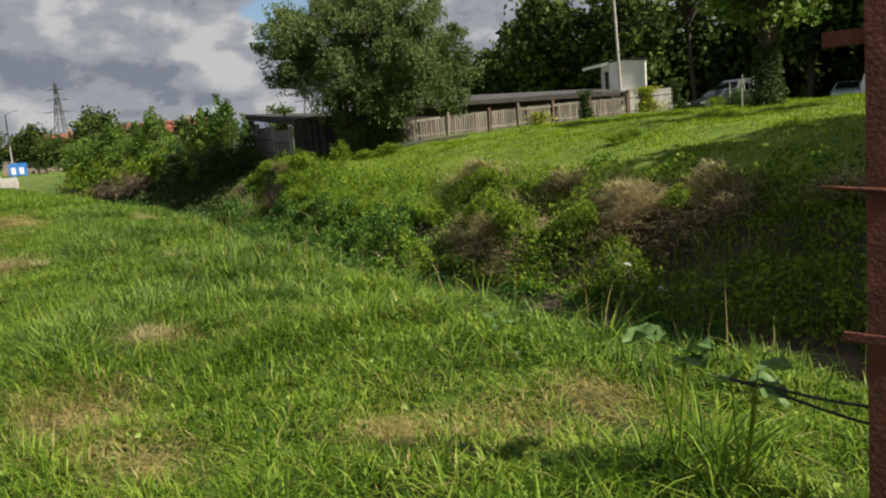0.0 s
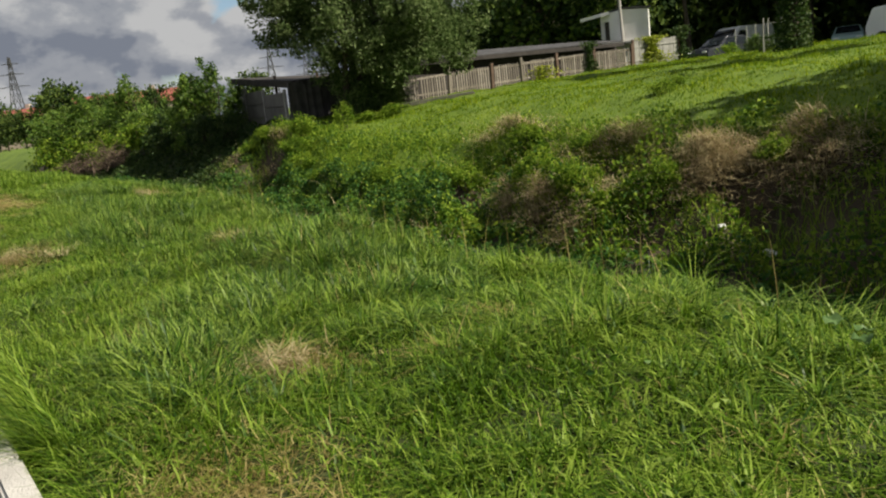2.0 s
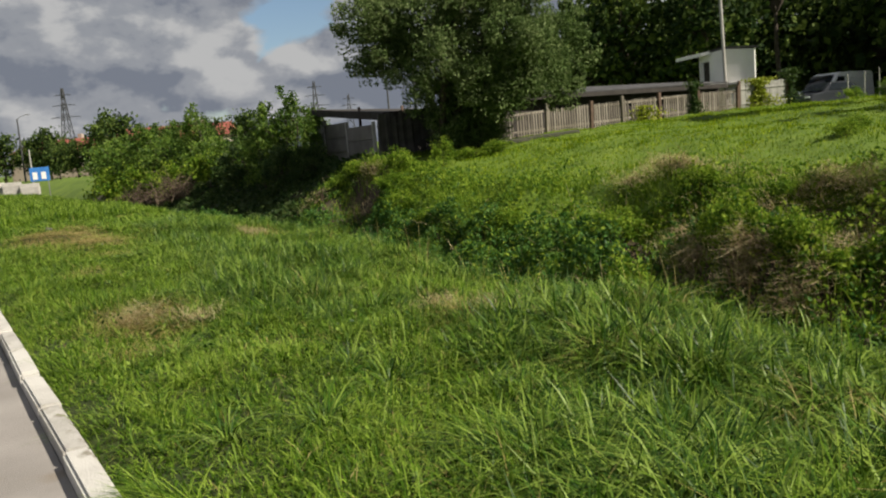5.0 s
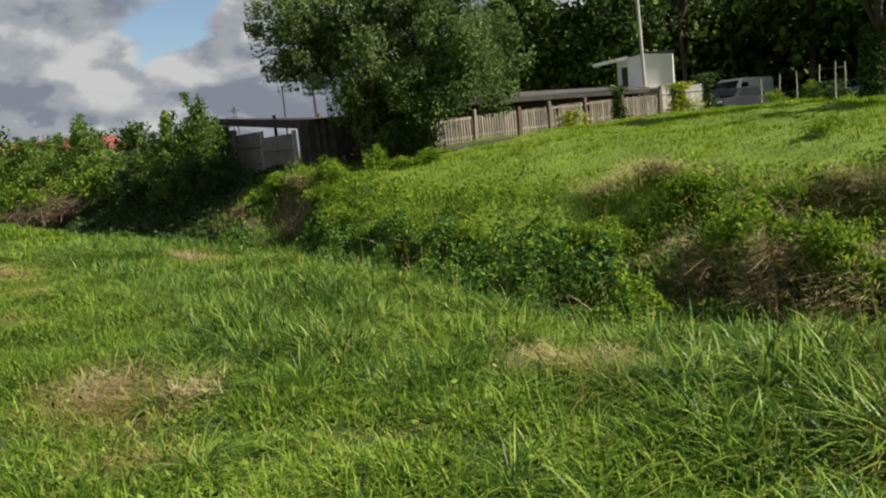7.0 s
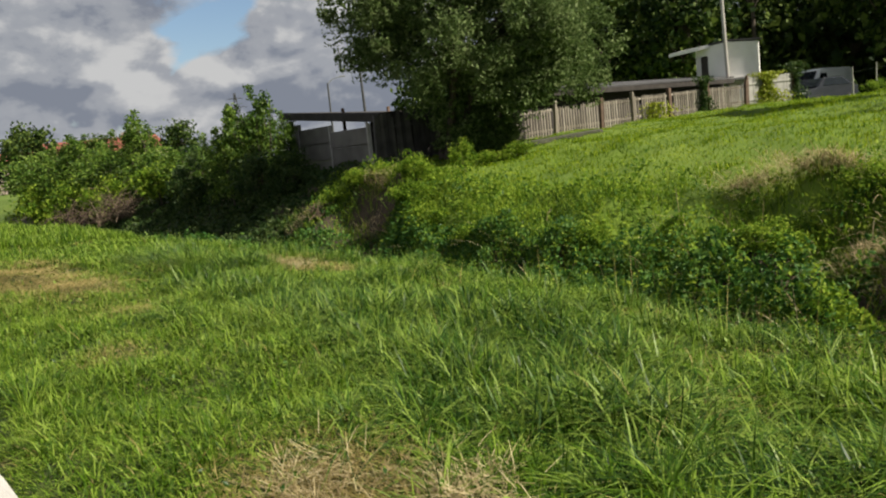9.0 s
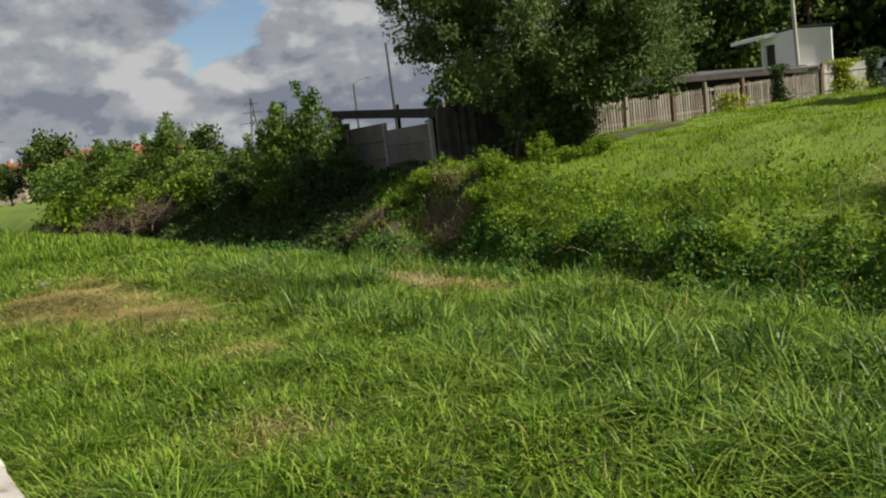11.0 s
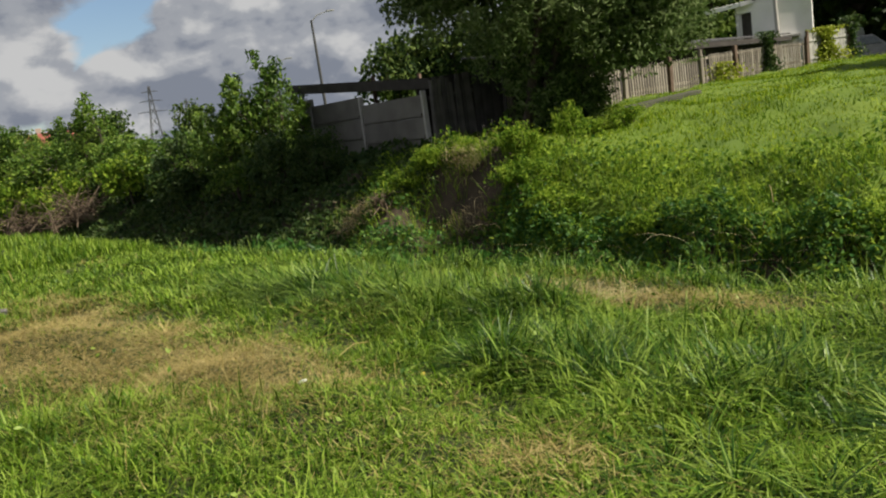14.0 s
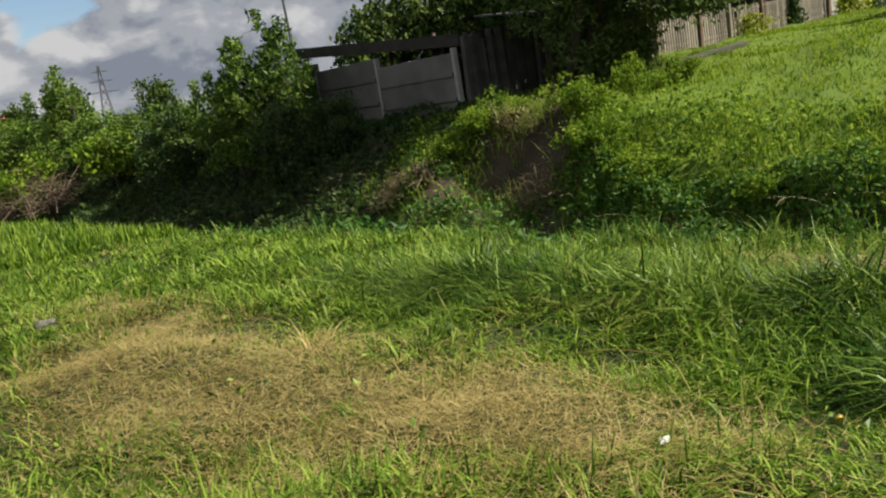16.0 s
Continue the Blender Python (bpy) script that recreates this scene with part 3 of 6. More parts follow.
def build_sheds():
    # lean-to behind the concrete wall
    s1 = thing("lean_to_shed", (*yard(2, 5), 1.3), "dark flat-roofed open lean-to behind the concrete wall", "shed")
    inv = s1.matrix_basis.inverted()
    pts = ((-8.95, 40.7, 3.24), (-5.6, 35.1, 2.66), (*yard(5.2, 0.7), 2.84), (*yard(4.6, 5.5), 2.9), (-4.5, 45.0, 3.1))
    part("roof", sheet(pts, 0.10, M_FASCIA, "roof"), None, s1, at=inv)
    e0, e1 = Vector(pts[0]), Vector(pts[1])
    for p0, p1 in ((e0, e1), (e1, Vector(pts[2]))):
        m = (p0 + p1) / 2
        dd = p1 - p0
        part("fascia", boxes_bm([((0, 0, 0), (dd.length, 0.05, 0.22), 0)], 0.006), M_FASCIA, s1, at=inv @ pose(m.x, m.y, m.z - 0.16, 0, -math.degrees(math.asin(dd.z / dd.length)), math.degrees(math.atan2(dd.y, dd.x))))
    for a, n in ((0.8, 3.4), (3.0, 4.2), (4.9, 1.1)):
        px, py = yard(a, n)
        part("support_post", boxes_bm([((0, 0, 0.85), (0.09, 0.09, 1.9), 0)], 0.008), M_POST, s1, at=inv @ pose(px, py, 1.25, 0, 0, FENCE_TURN))
    # near-black sheet paints the shade inside the open lean-to
    part("front_wall", boxes_bm([((0, 0, 0), (4.4, 0.08, 1.5), 0)], 0.01), M_FASCIA, s1, "near-black wall standing in for the dark gap under the roof", at=inv @ pose(*yard(2.9, 1.3), 1.95, 0, 0, FENCE_TURN))
    # long low shed behind the picket fence
    s2 = thing("long_shed", (*yard(11, 3), 1.5), "long low shed with a grey bitumen roof behind the fence", "shed")
    inv = s2.matrix_basis.inverted()
    pts = ((*yard(5.3, 0.75), 2.98), (*yard(17.4, 0.55), 3.06), (*yard(17.9, 3.6), 3.34), (*yard(5.0, 4.6), 3.46))
    part("roof", sheet(pts, 0.05, M_ROOF, "roof"), None, s2, at=inv)
    p0, p1 = Vector(pts[0]), Vector(pts[1])
    dd, m = p1 - p0, (p0 + p1) / 2
    part("fascia", boxes_bm([((0, 0, 0), (dd.length, 0.04, 0.17), 0)], 0.006), M_FASCIA, s2, at=inv @ pose(m.x, m.y, m.z - 0.14, 0, 0, math.degrees(math.atan2(dd.y, dd.x))))
    # near-black sheet paints the dark gap between roof and fence
    part("front_wall", boxes_bm([((0, 0, 0), (11.9, 0.1, 1.6), 0)], 0.01), M_FASCIA, s2, "near-black wall standing in for the dark gap under the roof", at=inv @ pose(*yard(11.4, 1.1), 2.02, 0, 0, FENCE_TURN))
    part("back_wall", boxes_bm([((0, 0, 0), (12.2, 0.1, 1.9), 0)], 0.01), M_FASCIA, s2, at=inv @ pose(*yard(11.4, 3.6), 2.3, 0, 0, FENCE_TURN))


build_sheds()


def build_booth():
    """White raised kiosk with a canopy on one side and a dark doorway under it."""
    corner = Vector((9.95, 44.35, 0))
    bx = Vector((1.22, -0.55, 0)).normalized()      # along the sunlit face
    by = Vector((-0.62, 1.65, 0)).normalized()      # along the shaded face
    w1, w2 = 1.32, 1.85
    b = thing("white_booth", (corner.x, corner.y, 1.7), "white painted raised booth with a sloping roof and a small canopy", "booth")
    inv = b.matrix_basis.inverted()

    def wallpiece(name, p, q, z0, z1a, z1b, mat, label=""):
        t = (q - p).normalized().cross(Vector((0, 0, 1))) * 0.06
        bm = bmesh.new()
        ring = [(p.x, p.y, z0), (q.x, q.y, z0), (q.x, q.y, z1b), (p.x, p.y, z1a)]
        f = bm.faces.new([bm.verts.new(v) for v in ring])
        ex = bmesh.ops.extrude_face_region(bm, geom=[f])
        bmesh.ops.translate(bm, verts=[v for v in ex["geom"] if isinstance(v, bmesh.types.BMVert)], vec=t)
        bmesh.ops.recalc_face_normals(bm, faces=bm.faces[:])
        part(name, bm, mat, b, label, at=inv)
    a, c = corner, corner + bx * w1
    e, f = corner + by * w2, corner + bx * w1 + by * w2
    wallpiece("wall", c, a, 1.6, 4.50, 4.62, M_WHITE)
    wallpiece("wall", f, c, 1.6, 4.3, 4.50, M_WHITE)
    wallpiece("wall", e, f, 1.6, 4.50, 4.3, M_WHITE)
    wallpiece("wall", a, a + by * 1.12, 1.6, 4.62, 4.58, M_WHITE)
    wallpiece("wall", a + by * 1.12, e, 4.18, 4.58, 4.50, M_WHITE)
    wallpiece("door_post", a + by * (w2 - 0.12), e, 1.6, 4.2, 4.2, M_WHITE)
    # near-black panel paints the dark inside the opening
    part("door", boxes_bm([((0, 0, 0), (0.62, 0.04, 1.0), 0)], 0.006), M_FASCIA, b, "dark panel standing in for the shade inside the open doorway", at=inv @ pose(*(a + by * 1.45 + bx * 0.16).xy, 3.66, 0, 0, math.degrees(math.atan2(by.y, by.x))))
    o = 0.07
    r = [(a - bx * o - by * o), (c + bx * o - by * o), (f + bx * o + by * o), (e - bx * o + by * o)]
    part("roof", sheet([(*r[0].xy, 4.72), (*r[1].xy, 4.62), (*r[2].xy, 4.44), (*r[3].xy, 4.62)], 0.07, M_ROOF, "roof"), None, b, at=inv)
    k0, k1 = a + by * 0.95, e + by * 1.0
    part("canopy", sheet([(*(k0 - bx * 0.5).xy, 4.60), (*(k0 + bx * 0.02).xy, 4.66), (*(k1 + bx * 0.02).xy, 4.62), (*(k1 - bx * 0.5).xy, 4.55)], 0.16, M_WHITE, "canopy"), None, b, at=inv)
    part("floor_slab", boxes_bm([((0, 0, 0), (w1 + 0.2, w2 + 0.2, 0.1), 0)], 0.01), M_POLE, b, at=inv @ pose(*((a + f) / 2).xy, 3.0, 0, 0, math.degrees(math.atan2(bx.y, bx.x))))


build_booth()


def utility_pole(x, y, h, r, label, lean=0.0, lamp=False):
    z = tz(x, y)
    p = thing("street_lamp" if lamp else "utility_pole", pose(x, y, z - 0.1, 0, lean, 0), label, "street lamp" if lamp else "pole")
    part("shaft", tubes_mesh("shaft", [([(0, 0, 0), (0, 0, h * 0.5), (0, 0, h)], (r, r * 0.85, r * 0.65))], M_DARKPOLE if lamp else M_POLE, 10), None, p)
    if lamp:
        part("arm", tubes_mesh("arm", [([(0, 0, h - 0.1), (0.5, 0.1, h + 0.35), (1.3, 0.2, h + 0.55)], (0.05, 0.04, 0.035))], M_STEEL, 6), None, p)
        part("lamp_head", boxes_bm([((1.55, 0.24, h + 0.57), (0.6, 0.2, 0.12), 8)], 0.03), M_STEEL, p)
    return p


utility_pole(9.92, 44.2, 8.6, 0.085, "tall pale concrete pole beside the white booth", -1.5)
utility_pole(-5.2, 80.0, 8.8, 0.13, "distant concrete street lamp behind the sheds", -1, True)
utility_pole(-8.5, 96.0, 7.6, 0.12, "distant concrete street lamp behind the sheds", 0, True)
utility_pole(-36.0, 72.0, 4.6, 0.08, "thin grey pole by the far road")
utility_pole(-66.0, 132.0, 9.6, 0.16, "thin grey pole by the far road", 0, True)

# broken concrete slab in front of the fence
sl = part("concrete_slab", boxes_bm([((0, 0, 0), (3.3, 0.3, 0.14), 0)], 0.03), M_SLAB, at=pose(-0.1, 34.05, tz(-0.1, 34.05) + 0.04, 4, -3.0, FENCE_TURN + 3))
tagged(sl, "old broken concrete slab edge lying in the grass", "slab")

# ---- vehicles ----


def wheel(parent, x, y, r, rz):
    bm = bmesh.new()
    bmesh.ops.create_cone(bm, cap_ends=True, segments=18, radius1=r, radius2=r, depth=0.2, matrix=pose(0, 0, 0, 90))
    bmesh.ops.bevel(bm, geom=[e for e in bm.edges if e.calc_length() < r * 0.6], offset=0.03, segments=2, affect="EDGES")
    w = part("wheel", bm, M_RUBBER, parent, at=pose(x, y, r, 0, 0, rz))
    bm = bmesh.new()
    bmesh.ops.create_cone(bm, cap_ends=True, segments=14, radius1=r * 0.6, radius2=r * 0.5, depth=0.215, matrix=pose(0, 0, 0, 90))
    part("rim", bm, M_STEEL, w)


def profile_body(prof, width, inset, mat, name, bevel=0.06):
    """A vehicle body: a side profile (x, z) swept across the width, the sides leaning in with height."""
    bm = bmesh.new()
    n = len(prof)
    top = max(p[1] for p in prof)
    sides = []
    for sg in (-1, 1):
        sides.append([bm.verts.new((px, sg * (width / 2 - inset * max(0, pz - 0.9) / max(0.1, top - 0.9)), pz)) for px, pz in prof])
    bm.faces.new(sides[0][::-1]); bm.faces.new(sides[1])
    for k in range(n):
        bm.faces.new((sides[0][k], sides[0][(k + 1) % n], sides[1][(k + 1) % n], sides[1][k]))
    bmesh.ops.recalc_face_normals(bm, faces=bm.faces[:])
    bmesh.ops.bevel(bm, geom=bm.edges[:], offset=bevel, segments=2, affect="EDGES")
    return mesh_of(bm, name, mat, False)


def quad_pane(pts, thick_vec):
    bm = bmesh.new()
    f = bm.faces.new([bm.verts.new(p) for p in pts])
    ex = bmesh.ops.extrude_face_region(bm, geom=[f])
    bmesh.ops.translate(bm, verts=[v for v in ex["geom"] if isinstance(v, bmesh.types.BMVert)], vec=thick_vec)
    bmesh.ops.recalc_face_normals(bm, faces=bm.faces[:])
    return bm


def van(x, y, z, turn, label):
    v = thing("panel_van", pose(x, y, z, 0, 0, turn), label, "van")
    prof = ((-2.4, 0.35), (2.35, 0.35), (2.45, 0.75), (2.3, 1.08), (1.75, 1.22), (1.05, 1.98), (0.7, 2.08), (-2.3, 2.08), (-2.4, 1.9))
    part("body", profile_body(prof, 1.9, 0.14, M_VANPAINT, "body", 0.05), None, v)
    part("windscreen", quad_pane(((1.745, -0.78, 1.30), (1.745, 0.78, 1.30), (1.20, 0.72, 1.91), (1.20, -0.72, 1.91)), (0.05, 0, 0.03)), M_GLASSD, v)
    for sg in (-1, 1):
        part("side_window", quad_pane(((1.45, sg * 0.925, 1.22), (0.45, sg * 0.925, 1.22), (0.45, sg * 0.855, 1.80), (1.0, sg * 0.855, 1.80)), (0, sg * 0.02, 0)), M_GLASSD, v)
        part("headlight", boxes_bm([((2.33, sg * 0.7, 0.92), (0.12, 0.3, 0.18), 0)], 0.03), M_VANPAINT, v)
        part("mirror", boxes_bm([((1.35, sg * 1.05, 1.35), (0.1, 0.16, 0.24), 0)], 0.03), M_RUBBER, v)
        for wx in (1.55, -1.5):
            wheel(v, wx, sg * 0.86, 0.33, 0)
    part("bumper", boxes_bm([((2.42, 0, 0.5), (0.12, 1.8, 0.22), 0)], 0.04), M_RUBBER, v)
    return v


def car(x, y, z, turn, paint, label):
    c = thing("car", pose(x, y, z, 0, 0, turn), label, "car")
    prof = ((-2.05, 0.3), (2.0, 0.3), (2.1, 0.6), (1.95, 0.82), (1.0, 0.95), (0.35, 1.40), (-1.0, 1.44), (-1.75, 1.02), (-2.08, 0.92))
    part("body", profile_body(prof, 1.72, 0.22, paint, "body", 0.05), None, c)
    part("windscreen", quad_pane(((0.98, -0.68, 1.00), (0.98, 0.68, 1.00), (0.44, 0.58, 1.36), (0.44, -0.58, 1.36)), (0.03, 0, 0.02)), M_GLASSD, c)
    for sg in (-1, 1):
        part("side_window", quad_pane(((0.75, sg * 0.83, 1.0), (-1.4, sg * 0.83, 1.0), (-0.95, sg * 0.66, 1.36), (0.3, sg * 0.66, 1.36)), (0, sg * 0.03, 0)), M_GLASSD, c)
        part("headlight", boxes_bm([((2.0, sg * 0.6, 0.68), (0.1, 0.32, 0.14), 0)], 0.03), M_VANPAINT, c)
        for wx in (1.25, -1.3):
            wheel(c, wx, sg * 0.78, 0.3, 0)
    return c


van(20.4, 55.6, 1.5, 210, "white panel van parked under the dark trees")
car(17.0, 49.6, 1.45, 205, M_CARGREY, "dark grey car parked in front of the white van")
car(26.0, 52.8, 1.4, 240, M_CARTEAL, "pale teal car parked beside a white lorry")


def lorry(x, y, z, turn):
    t = thing("box_lorry", pose(x, y, z, 0, 0, turn), "white box lorry with a rounded cab in the shade", "lorry")
    part("cargo_box", boxes_bm([((-1.2, 0, 1.65), (4.2, 2.1, 2.1), 0)], 0.10), M_VANPAINT, t)
    prof = ((1.0, 0.45), (2.7, 0.45), (2.8, 1.1), (2.4, 2.1), (1.0, 2.2))
    part("cab", profile_body(prof, 1.95, 0.1, M_VANPAINT, "cab"), None, t)
    part("windscreen", quad_pane(((2.74, -0.8, 1.3), (2.74, 0.8, 1.3), (2.46, 0.75, 2.0), (2.46, -0.75, 2.0)), (0.04, 0, 0.02)), M_GLASSD, t)
    part("chassis", boxes_bm([((-0.5, 0, 0.5), (5.2, 0.9, 0.2), 0)], 0.02), M_RUBBER, t)
    for sg in (-1, 1):
        for wx in (1.8, -2.0):
            wheel(t, wx, sg * 0.9, 0.42, 0)


lorry(26.2, 45.5, 1.35, 118)

# ---- far things on the horizon ----


def pylon(x, y, h, w, label):
    z = tz(x, y)
    p = thing("power_pylon", (x, y, z), label, "pylon", "row of power pylons")
    tubes = []
    lv = [0, 0.25, 0.45, 0.6, 0.72, 0.84, 1.0]
    half = [w * (1 - q) ** 1.3 * 0.5 + 0.35 for q in lv]
    rad = 0.16
    for sx in (-1, 1):
        for sy in (-1, 1):
            tubes.append(([(sx * a, sy * a, q * h) for a, q in zip(half, lv)], [rad] * len(lv)))
    for k in range(len(lv) - 1):
        a, b, za, zb = half[k], half[k + 1], lv[k] * h, lv[k + 1] * h
        for sx, sy, tx, ty in ((-1, -1, 1, -1), (1, -1, 1, 1), (1, 1, -1, 1), (-1, 1, -1, -1)):
            tubes.append(([(sx * a, sy * a, za), (tx * b, ty * b, zb)], [rad * 0.6] * 2))
            tubes.append(([(tx * a, ty * a, za), (sx * b, sy * b, zb)], [rad * 0.6] * 2))
    part("lattice_mast", tubes_mesh("lattice_mast", tubes, M_DARKPOLE, 4), None, p)
    for q, ln in ((0.66, 6.5), (0.80, 5.0), (0.92, 3.6)):
        part("cross_arm", tubes_mesh("cross_arm", [([(-ln, 0, q * h), (0, 0, q * h + 0.6), (ln, 0, q * h)], [rad * 0.7] * 3), ([(-ln, 0, q * h), (ln, 0, q * h)], [rad * 0.7] * 2)], M_DARKPOLE, 4), None, p)


pylon(-160, 366, 36, 7, "grey steel lattice power pylon far beyond the trees")
pylon(-60, 412, 34, 7, "grey steel lattice power pylon far beyond the trees")
pylon(-54, 512, 33, 7, "grey steel lattice power pylon far beyond the trees")


def far_house(x, y, w, d, h, turn, label):
    z = tz(x, y)
    hs = thing("house", pose(x, y, z, 0, 0, turn), label, "house")
    part("wall", boxes_bm([((0, 0, h / 2), (w, d, h), 0)], 0.05), M_BRICKFAR, hs)
    bm = bmesh.new()
    v = [bm.verts.new(p) for p in ((-w / 2 - .4, -d / 2 - .4, h), (w / 2 + .4, -d / 2 - .4, h), (w / 2 + .4, d / 2 + .4, h), (-w / 2 - .4, d / 2 + .4, h), (-w / 2 + 1.5, 0, h + 2.4), (w / 2 - 1.5, 0, h + 2.4))]
    for f in ((0, 1, 5, 4), (2, 3, 4, 5), (1, 2, 5), (3, 0, 4), (3, 2, 1, 0)):
        bm.faces.new([v[k] for k in f])
    rf = part("roof", bm, M_REDROOF, hs, "red roof")
    part("chimney", boxes_bm([((w * 0.2, 0.6, h + 2.3), (0.8, 0.8, 1.8), 0)], 0.03), M_BRICKFAR, rf)
    for k in range(5):
        wx = -w / 2 + w * (k + 0.5) / 5
        win = part("window", boxes_bm([((wx, -d / 2 - 0.02, h * 0.68), (1.2, 0.08, 1.4), 0)], 0.01), M_WHITE, hs)
        part("pane", boxes_bm([((wx, -d / 2 - 0.07, h * 0.68), (1.0, 0.04, 1.2), 0)]), M_GLASSD, win)


far_house(-50, 158, 22, 10, 5.4, 8, "distant house with a dark red roof above the bushes")
far_house(-74, 165, 16, 10, 4.8, -6, "distant house with a dark red roof above the bushes")


def far_road():
    x, y = -31.8, 63.5
    b = thing("blue_board", pose(x + 0.4, y, 0.0, 0, 0, 20), "small blue and white roadside board on legs", "sign")
    part("board", boxes_bm([((0, 0, 1.45), (1.25, 0.06, 0.95), 0)], 0.01), M_BLUE, b)
    for k in (-0.3, 0.25):
        part("white_mark", boxes_bm([((k, -0.045, 1.35), (0.3, 0.02, 0.5), 0)], 0.005), M_WHITE, b)
    for k in (-0.5, 0.5):
        part("leg", boxes_bm([((k, 0.02, 0.45), (0.06, 0.06, 1.2), 0)], 0.005), M_STEEL, b)
    for k in range(4):
        px, py = x - 1.6 + 1.3 * k - 2.2, y - 0.4 - 0.2 * k
        bl = part("concrete_barrier", boxes_bm([((0, 0, 0.35), (1.2, 0.5, 0.9), 0), ((0, 0, 0.85), (1.2, 0.22, 0.25), 0)], 0.04), M_KERB, at=pose(px, py, tz(px, py) - 0.02, 0, 0, 12))
        tagged(bl, "pale concrete road barrier block by the far road", "barrier", "barrier blocks")


far_road()

# ---- trees and shrubs ----


def limb_path(a, b, g, sag=0.15, n=4):
    a, b = Vector(a), Vector(b)
    side = Vector(g.normal(0, 1, 3)) * (b - a).length * sag * 0.4
    return [a.lerp(b, k / n) + side * math.sin(math.pi * k / n) + Vector((0, 0, (b - a).length * sag * math.sin(math.pi * k / n) * 0.5)) for k in range(n + 1)]


def crown_points(g, n_clumps, n_leaves, ctr, rad, clump, low=-1.0):
    """Clump centres near the skin of an uneven oval, and the leaf points round them."""
    c = []
    while len(c) < n_clumps:
        d = g.normal(0, 1, 3); d /= np.linalg.norm(d)
        if d[2] < low:
            continue
        wob = 0.74 + 0.26 * g.random()
        c.append(np.array(ctr) + d * np.array(rad) * wob * g.random() ** 0.28)
    c = np.array(c)
    k = g.integers(0, n_clumps, n_leaves)
    size = clump * (0.55 + 0.9 * g.random(n_clumps))
    p = c[k] + np.clip(g.normal(0, 0.9, (n_leaves, 3)), -1.35, 1.35) * size[k][:, None] * np.array((1, 1, 0.75))
    keep = vnoise(p[:, 0] + p[:, 2] * 0.7, p[:, 1] - p[:, 2] * 0.5, max(0.35, clump * 0.9), n_clumps) > 0.30
    return c, p[keep]


def tree_meshes(seed, height, rad, stems, n_clumps, n_leaves, leaf, leaf_mat, clump, trunk_r, crown_low, aspect=0.45, low=-0.9, spires=0, foot=(0.0, 0.0)):
    """The trunk-and-limbs mesh and the crown mesh of one tree, standing at the origin."""
    g = np.random.default_rng(seed)
    ctr = (0, 0, (height + crown_low) / 2)
    half = (height - crown_low) / 2
    cl, pts = crown_points(g, n_clumps, n_leaves, ctr, (rad[0], rad[1], half), clump, low)
    if spires:
        # upright leafy shoots of unlike height instead of one oval
        cl, pts = [], []
        for k in range(spires):
            a, rr = 6.283 * k / spires + 0.6 * g.random(), (0.25 + 0.55 * g.random()) * (k > 0)
            hh = height * ((0.62 + 0.30 * g.random()) if k else 1.0)
            ax, ay = rr * rad[0] * math.cos(a), rr * rad[1] * math.sin(a)
            m = 16
            q = np.linspace(0.0, 1.0, m)
            th = g.random(m) * 6.283
            wide = (0.42 * rad[0] * (1 - q) ** 0.7 + 0.05)
            cc = np.stack((ax * (0.6 + 0.5 * q) + wide * np.cos(th), ay * (0.6 + 0.5 * q) + wide * np.sin(th), crown_low + (hh - crown_low) * q), 1)
            cl.append(cc)
            n = n_leaves // spires
            j = (g.random(n) ** 1.05 * m).astype(int)
            sz = clump * (1.1 - 0.55 * q)[j][:, None]
            pts.append(cc[j] + np.clip(g.normal(0, 0.8, (n, 3)), -1.5, 1.5) * sz)
        cl, pts = np.concatenate(cl), np.concatenate(pts)
        n_clumps = len(cl)
    pts = pts[pts[:, 2] > 0.03]
    tubes = []
    heads = []
    for k in range(stems):
        a = 2 * math.pi * k / stems + g.random()
        rr = 0.0 if stems == 1 else 0.25
        base = (rr * math.cos(a) + foot[0], rr * math.sin(a) + foot[1], -0.15)
        spread = 0.0 if stems == 1 else 0.45
        head = (spread * rad[0] * math.cos(a), spread * rad[1] * math.sin(a), height * (0.55 + 0.2 * g.random()))
        path = limb_path(base, head, g, 0.08, 5)
        r0 = trunk_r * (0.8 + 0.4 * g.random())
        tubes.append((path, [r0 * (1.15 - 0.17 * j) for j in range(6)]))
        heads.append(path)
    for c in cl[:: max(1, n_clumps // 40)]:
        path = heads[g.integers(0, len(heads))]
        j = 1 + int(np.clip(c[2] / height * 4.0 - 0.5 + g.random() * 0.5, 0, 3))
        tubes.append((limb_path(path[j], c, g, 0.12, 3), [trunk_r * f for f in (0.40, 0.28, 0.17, 0.06)]))
    trunk = tubes_mesh("trunk", tubes, M_BARK, 5)
    v, f = leaf_quads(pts, leaf * (0.7 + 0.6 * g.random(len(pts))), aspect, 0.35, g)
    crown = np_mesh("crown", v, f, leaf_mat)
    return trunk, crown


def plant(name, meshes, at, label, category, group=""):
    t = thing(name, at, label, category, group)
    part("trunk", meshes[0], None, t)
    part("crown", meshes[1], None, t)
    return t


